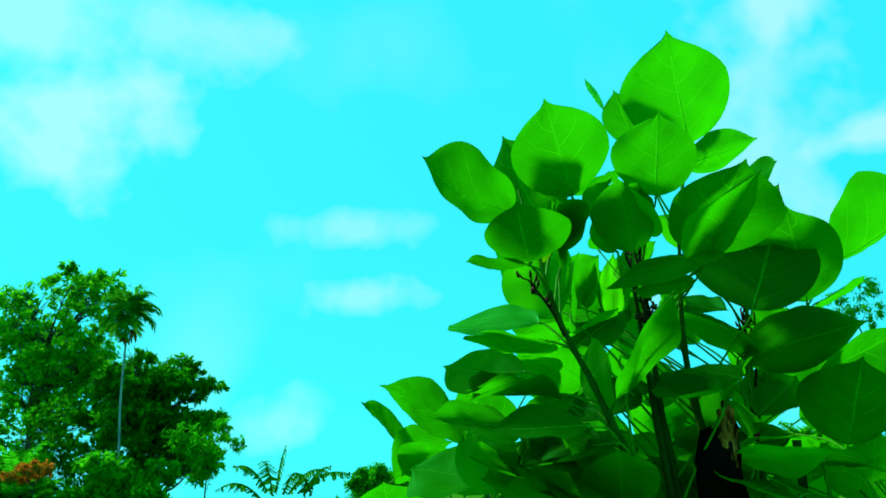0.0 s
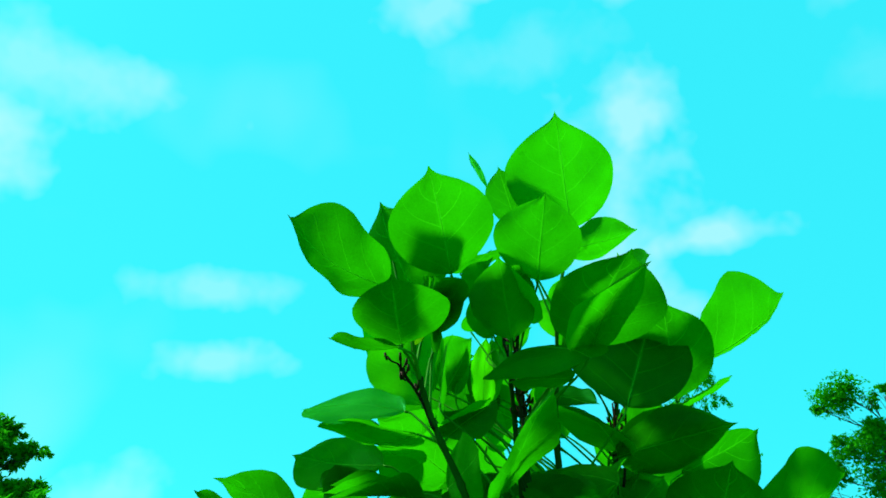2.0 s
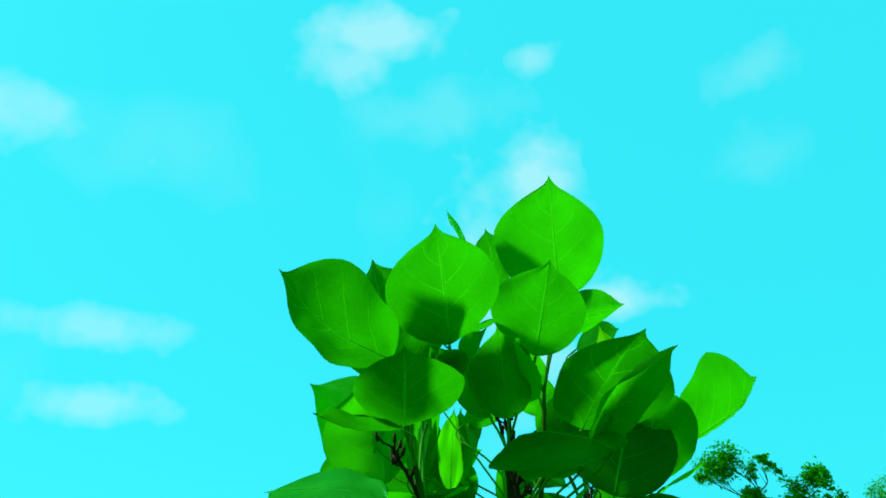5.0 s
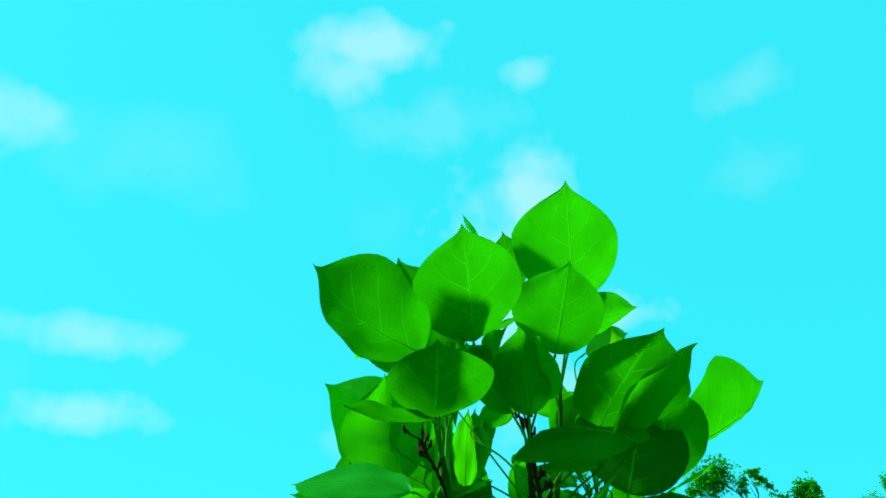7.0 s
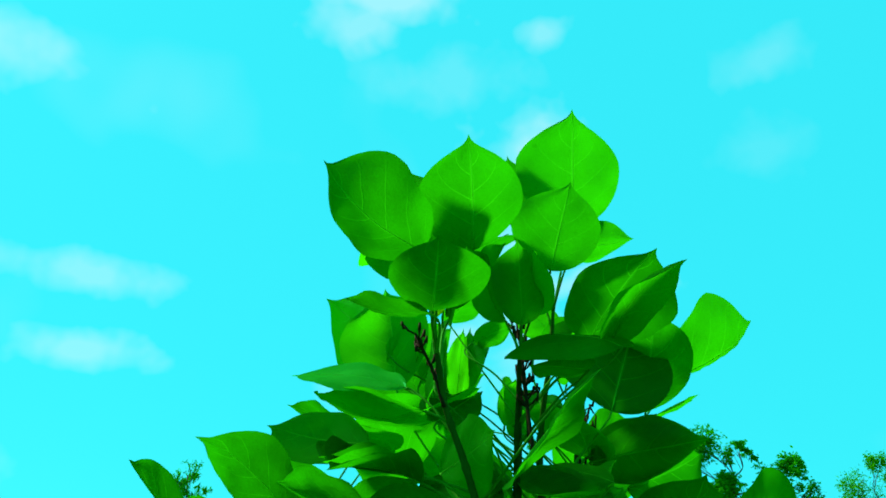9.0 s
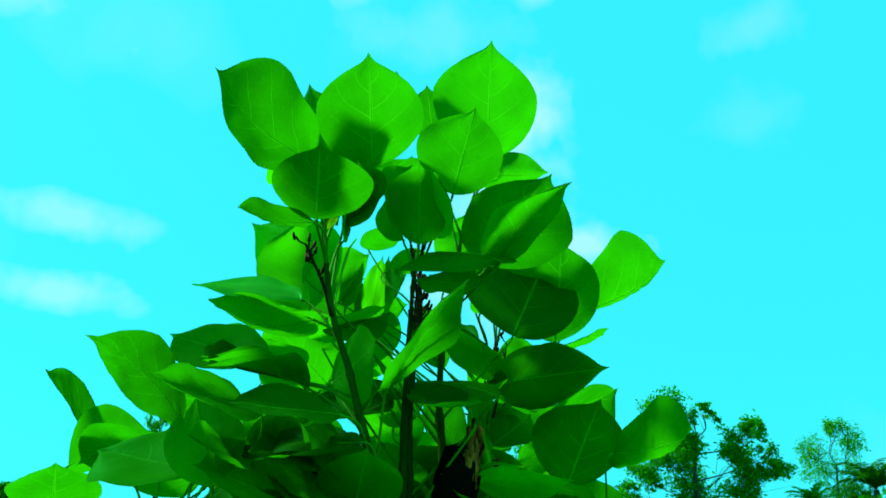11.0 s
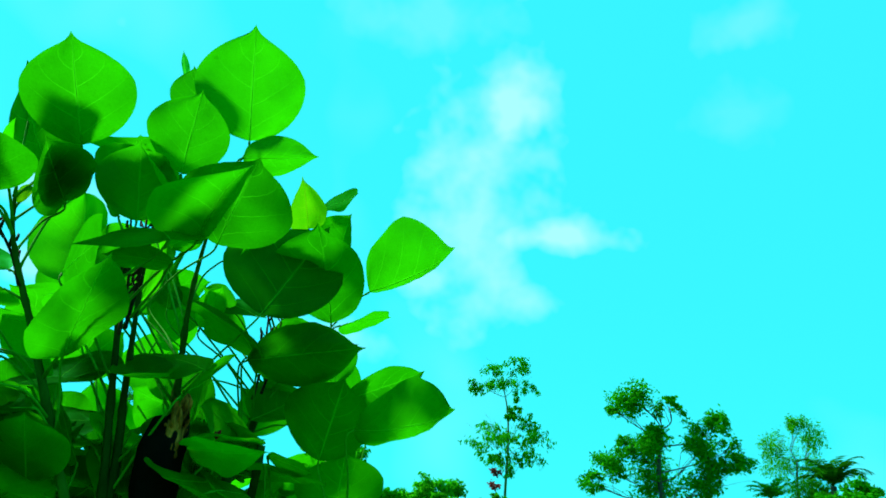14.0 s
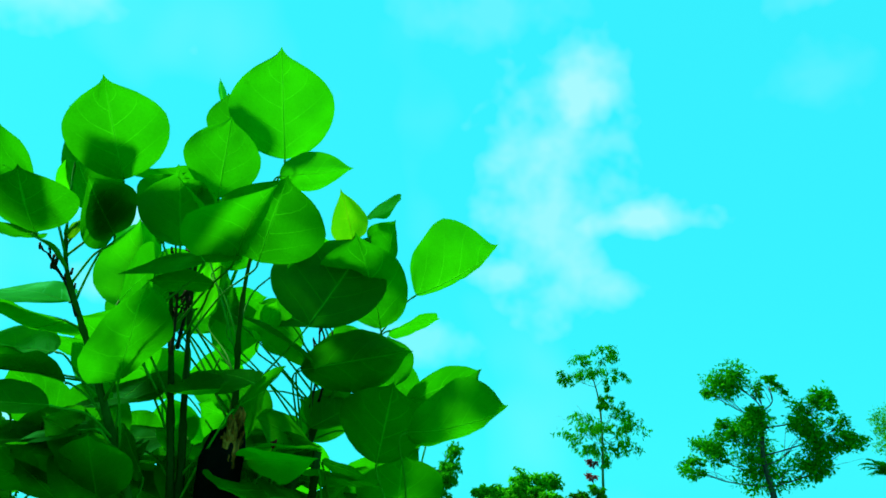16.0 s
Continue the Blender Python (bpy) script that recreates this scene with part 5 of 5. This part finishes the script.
leaf((0.181, 1.106, 1.498), (0.126, 1.148, 1.494), (-0.016, -0.023, -0.011), (0.014, 0.020, 0.018), bare=True)
leaf((0.466, 1.152, 1.475), (0.492, 1.250, 1.465), (-0.039, 0.008, -0.019), (0.037, -0.007, 0.022), bare=True)
leaf((0.447, 1.060, 1.522), (0.472, 1.144, 1.521), (-0.028, 0.009, 0.027), (0.024, -0.007, -0.031))
leaf((0.208, 1.046, 1.486), (0.175, 1.059, 1.540), (-0.024, 0.004, -0.016), (0.021, -0.014, 0.016), bare=True)
leaf((0.156, 1.130, 1.501), (0.116, 1.198, 1.497), (-0.028, -0.017, -0.011), (0.028, 0.017, 0.009), bare=True)
leaf((0.305, 1.070, 1.483), (0.298, 1.133, 1.476), (-0.031, -0.003, 0.008), (0.029, 0.005, 0.013))
leaf((0.399, 1.114, 1.554), (0.404, 1.205, 1.556), (-0.040, 0.002, 0.002), (0.039, -0.002, -0.006), bare=True)
leaf((0.551, 1.164, 1.519), (0.597, 1.209, 1.530), (-0.022, 0.021, 0.006), (0.019, -0.022, 0.010), bare=True)
leaf((0.527, 1.156, 1.468), (0.586, 1.246, 1.477), (-0.039, 0.026, -0.007), (0.035, -0.025, 0.019), bare=True)
leaf((0.425, 0.987, 1.550), (0.477, 1.021, 1.560), (-0.016, 0.021, 0.014), (0.016, -0.025, 0.002))
leaf((0.395, 1.168, 1.555), (0.450, 1.229, 1.556), (-0.024, 0.021, 0.022), (0.028, -0.024, -0.011), bare=True)
leaf((0.233, 1.112, 1.566), (0.176, 1.192, 1.541), (-0.032, -0.030, -0.026), (0.023, 0.028, 0.036), bare=True)
leaf((0.276, 1.081, 1.490), (0.235, 1.187, 1.470), (-0.050, -0.019, 0.004), (0.046, 0.021, 0.019), bare=True)
leaf((0.464, 1.068, 1.465), (0.486, 1.124, 1.481), (-0.025, 0.011, -0.004), (0.024, -0.011, 0.006))
leaf((0.157, 1.066, 1.491), (0.103, 1.104, 1.508), (-0.019, -0.027, 0.001), (0.018, 0.027, -0.004), bare=True)
leaf((0.338, 1.115, 1.511), (0.374, 1.174, 1.518), (-0.024, 0.013, 0.015), (0.025, -0.014, -0.011))
# eleven near-copies hidden just behind other leaves, added to darken them by shade
leaf((0.175, 0.914, 1.634), (0.078, 0.856, 1.634), (0.010, -0.018, 0.018), (-0.025, 0.042, 0.026))
leaf((0.168, 0.926, 1.640), (0.077, 0.872, 1.640), (0.010, -0.017, 0.017), (-0.024, 0.040, 0.025))
leaf((0.230, 0.911, 1.519), (0.219, 0.849, 1.575), (0.037, -0.006, 0.000), (-0.035, 0.011, 0.006))
leaf((0.226, 0.928, 1.527), (0.216, 0.869, 1.580), (0.035, -0.005, 0.000), (-0.033, 0.011, 0.005))
leaf((0.231, 0.905, 1.566), (0.171, 0.882, 1.593), (-0.006, -0.016, -0.025), (0.003, 0.020, 0.022))
leaf((0.217, 0.874, 1.583), (0.126, 0.965, 1.580), (-0.029, -0.029, -0.015), (0.008, 0.009, 0.016))
leaf((0.339, 0.982, 1.571), (0.420, 1.033, 1.596), (-0.028, 0.033, 0.019), (0.028, -0.036, -0.015))
leaf((0.212, 0.940, 1.581), (0.126, 0.925, 1.570), (0.008, -0.037, -0.015), (-0.008, 0.021, 0.033))
leaf((0.449, 1.034, 1.688), (0.582, 0.992, 1.716), (0.027, 0.067, -0.032), (-0.008, -0.003, 0.036))
leaf((0.200, 0.893, 1.806), (0.182, 0.815, 1.831), (0.032, -0.003, 0.014), (-0.006, -0.011, -0.040))
leaf((0.197, 0.902, 1.814), (0.180, 0.829, 1.838), (0.030, -0.003, 0.013), (-0.006, -0.010, -0.038))
leaf((0.304, 1.117, 1.758), (0.321, 1.130, 1.867), (0.020, 0.001, -0.003), (-0.020, -0.001, 0.003), material=LIT_GREEN)
leaf((0.456, 1.098, 1.858), (0.397, 1.134, 1.923), (0.018, -0.009, 0.021), (-0.018, 0.009, -0.021), material=LIT_GREEN)
leaf((0.325, 1.106, 1.840), (0.372, 1.077, 1.862), (0.011, 0.009, -0.012), (-0.011, -0.009, 0.012))
leaf((0.391, 1.154, 1.742), (0.414, 1.158, 1.812), (0.020, 0.001, -0.006), (-0.020, -0.001, 0.006), material=LIT_GREEN)
leaf((0.265, 1.103, 1.776), (0.276, 1.115, 1.859), (0.018, 0.002, -0.003), (-0.018, -0.002, 0.003))
leaf((0.437, 1.129, 1.891), (0.452, 1.137, 1.963), (0.023, -0.003, -0.004), (-0.022, 0.002, 0.004), material=LIT_GREEN)
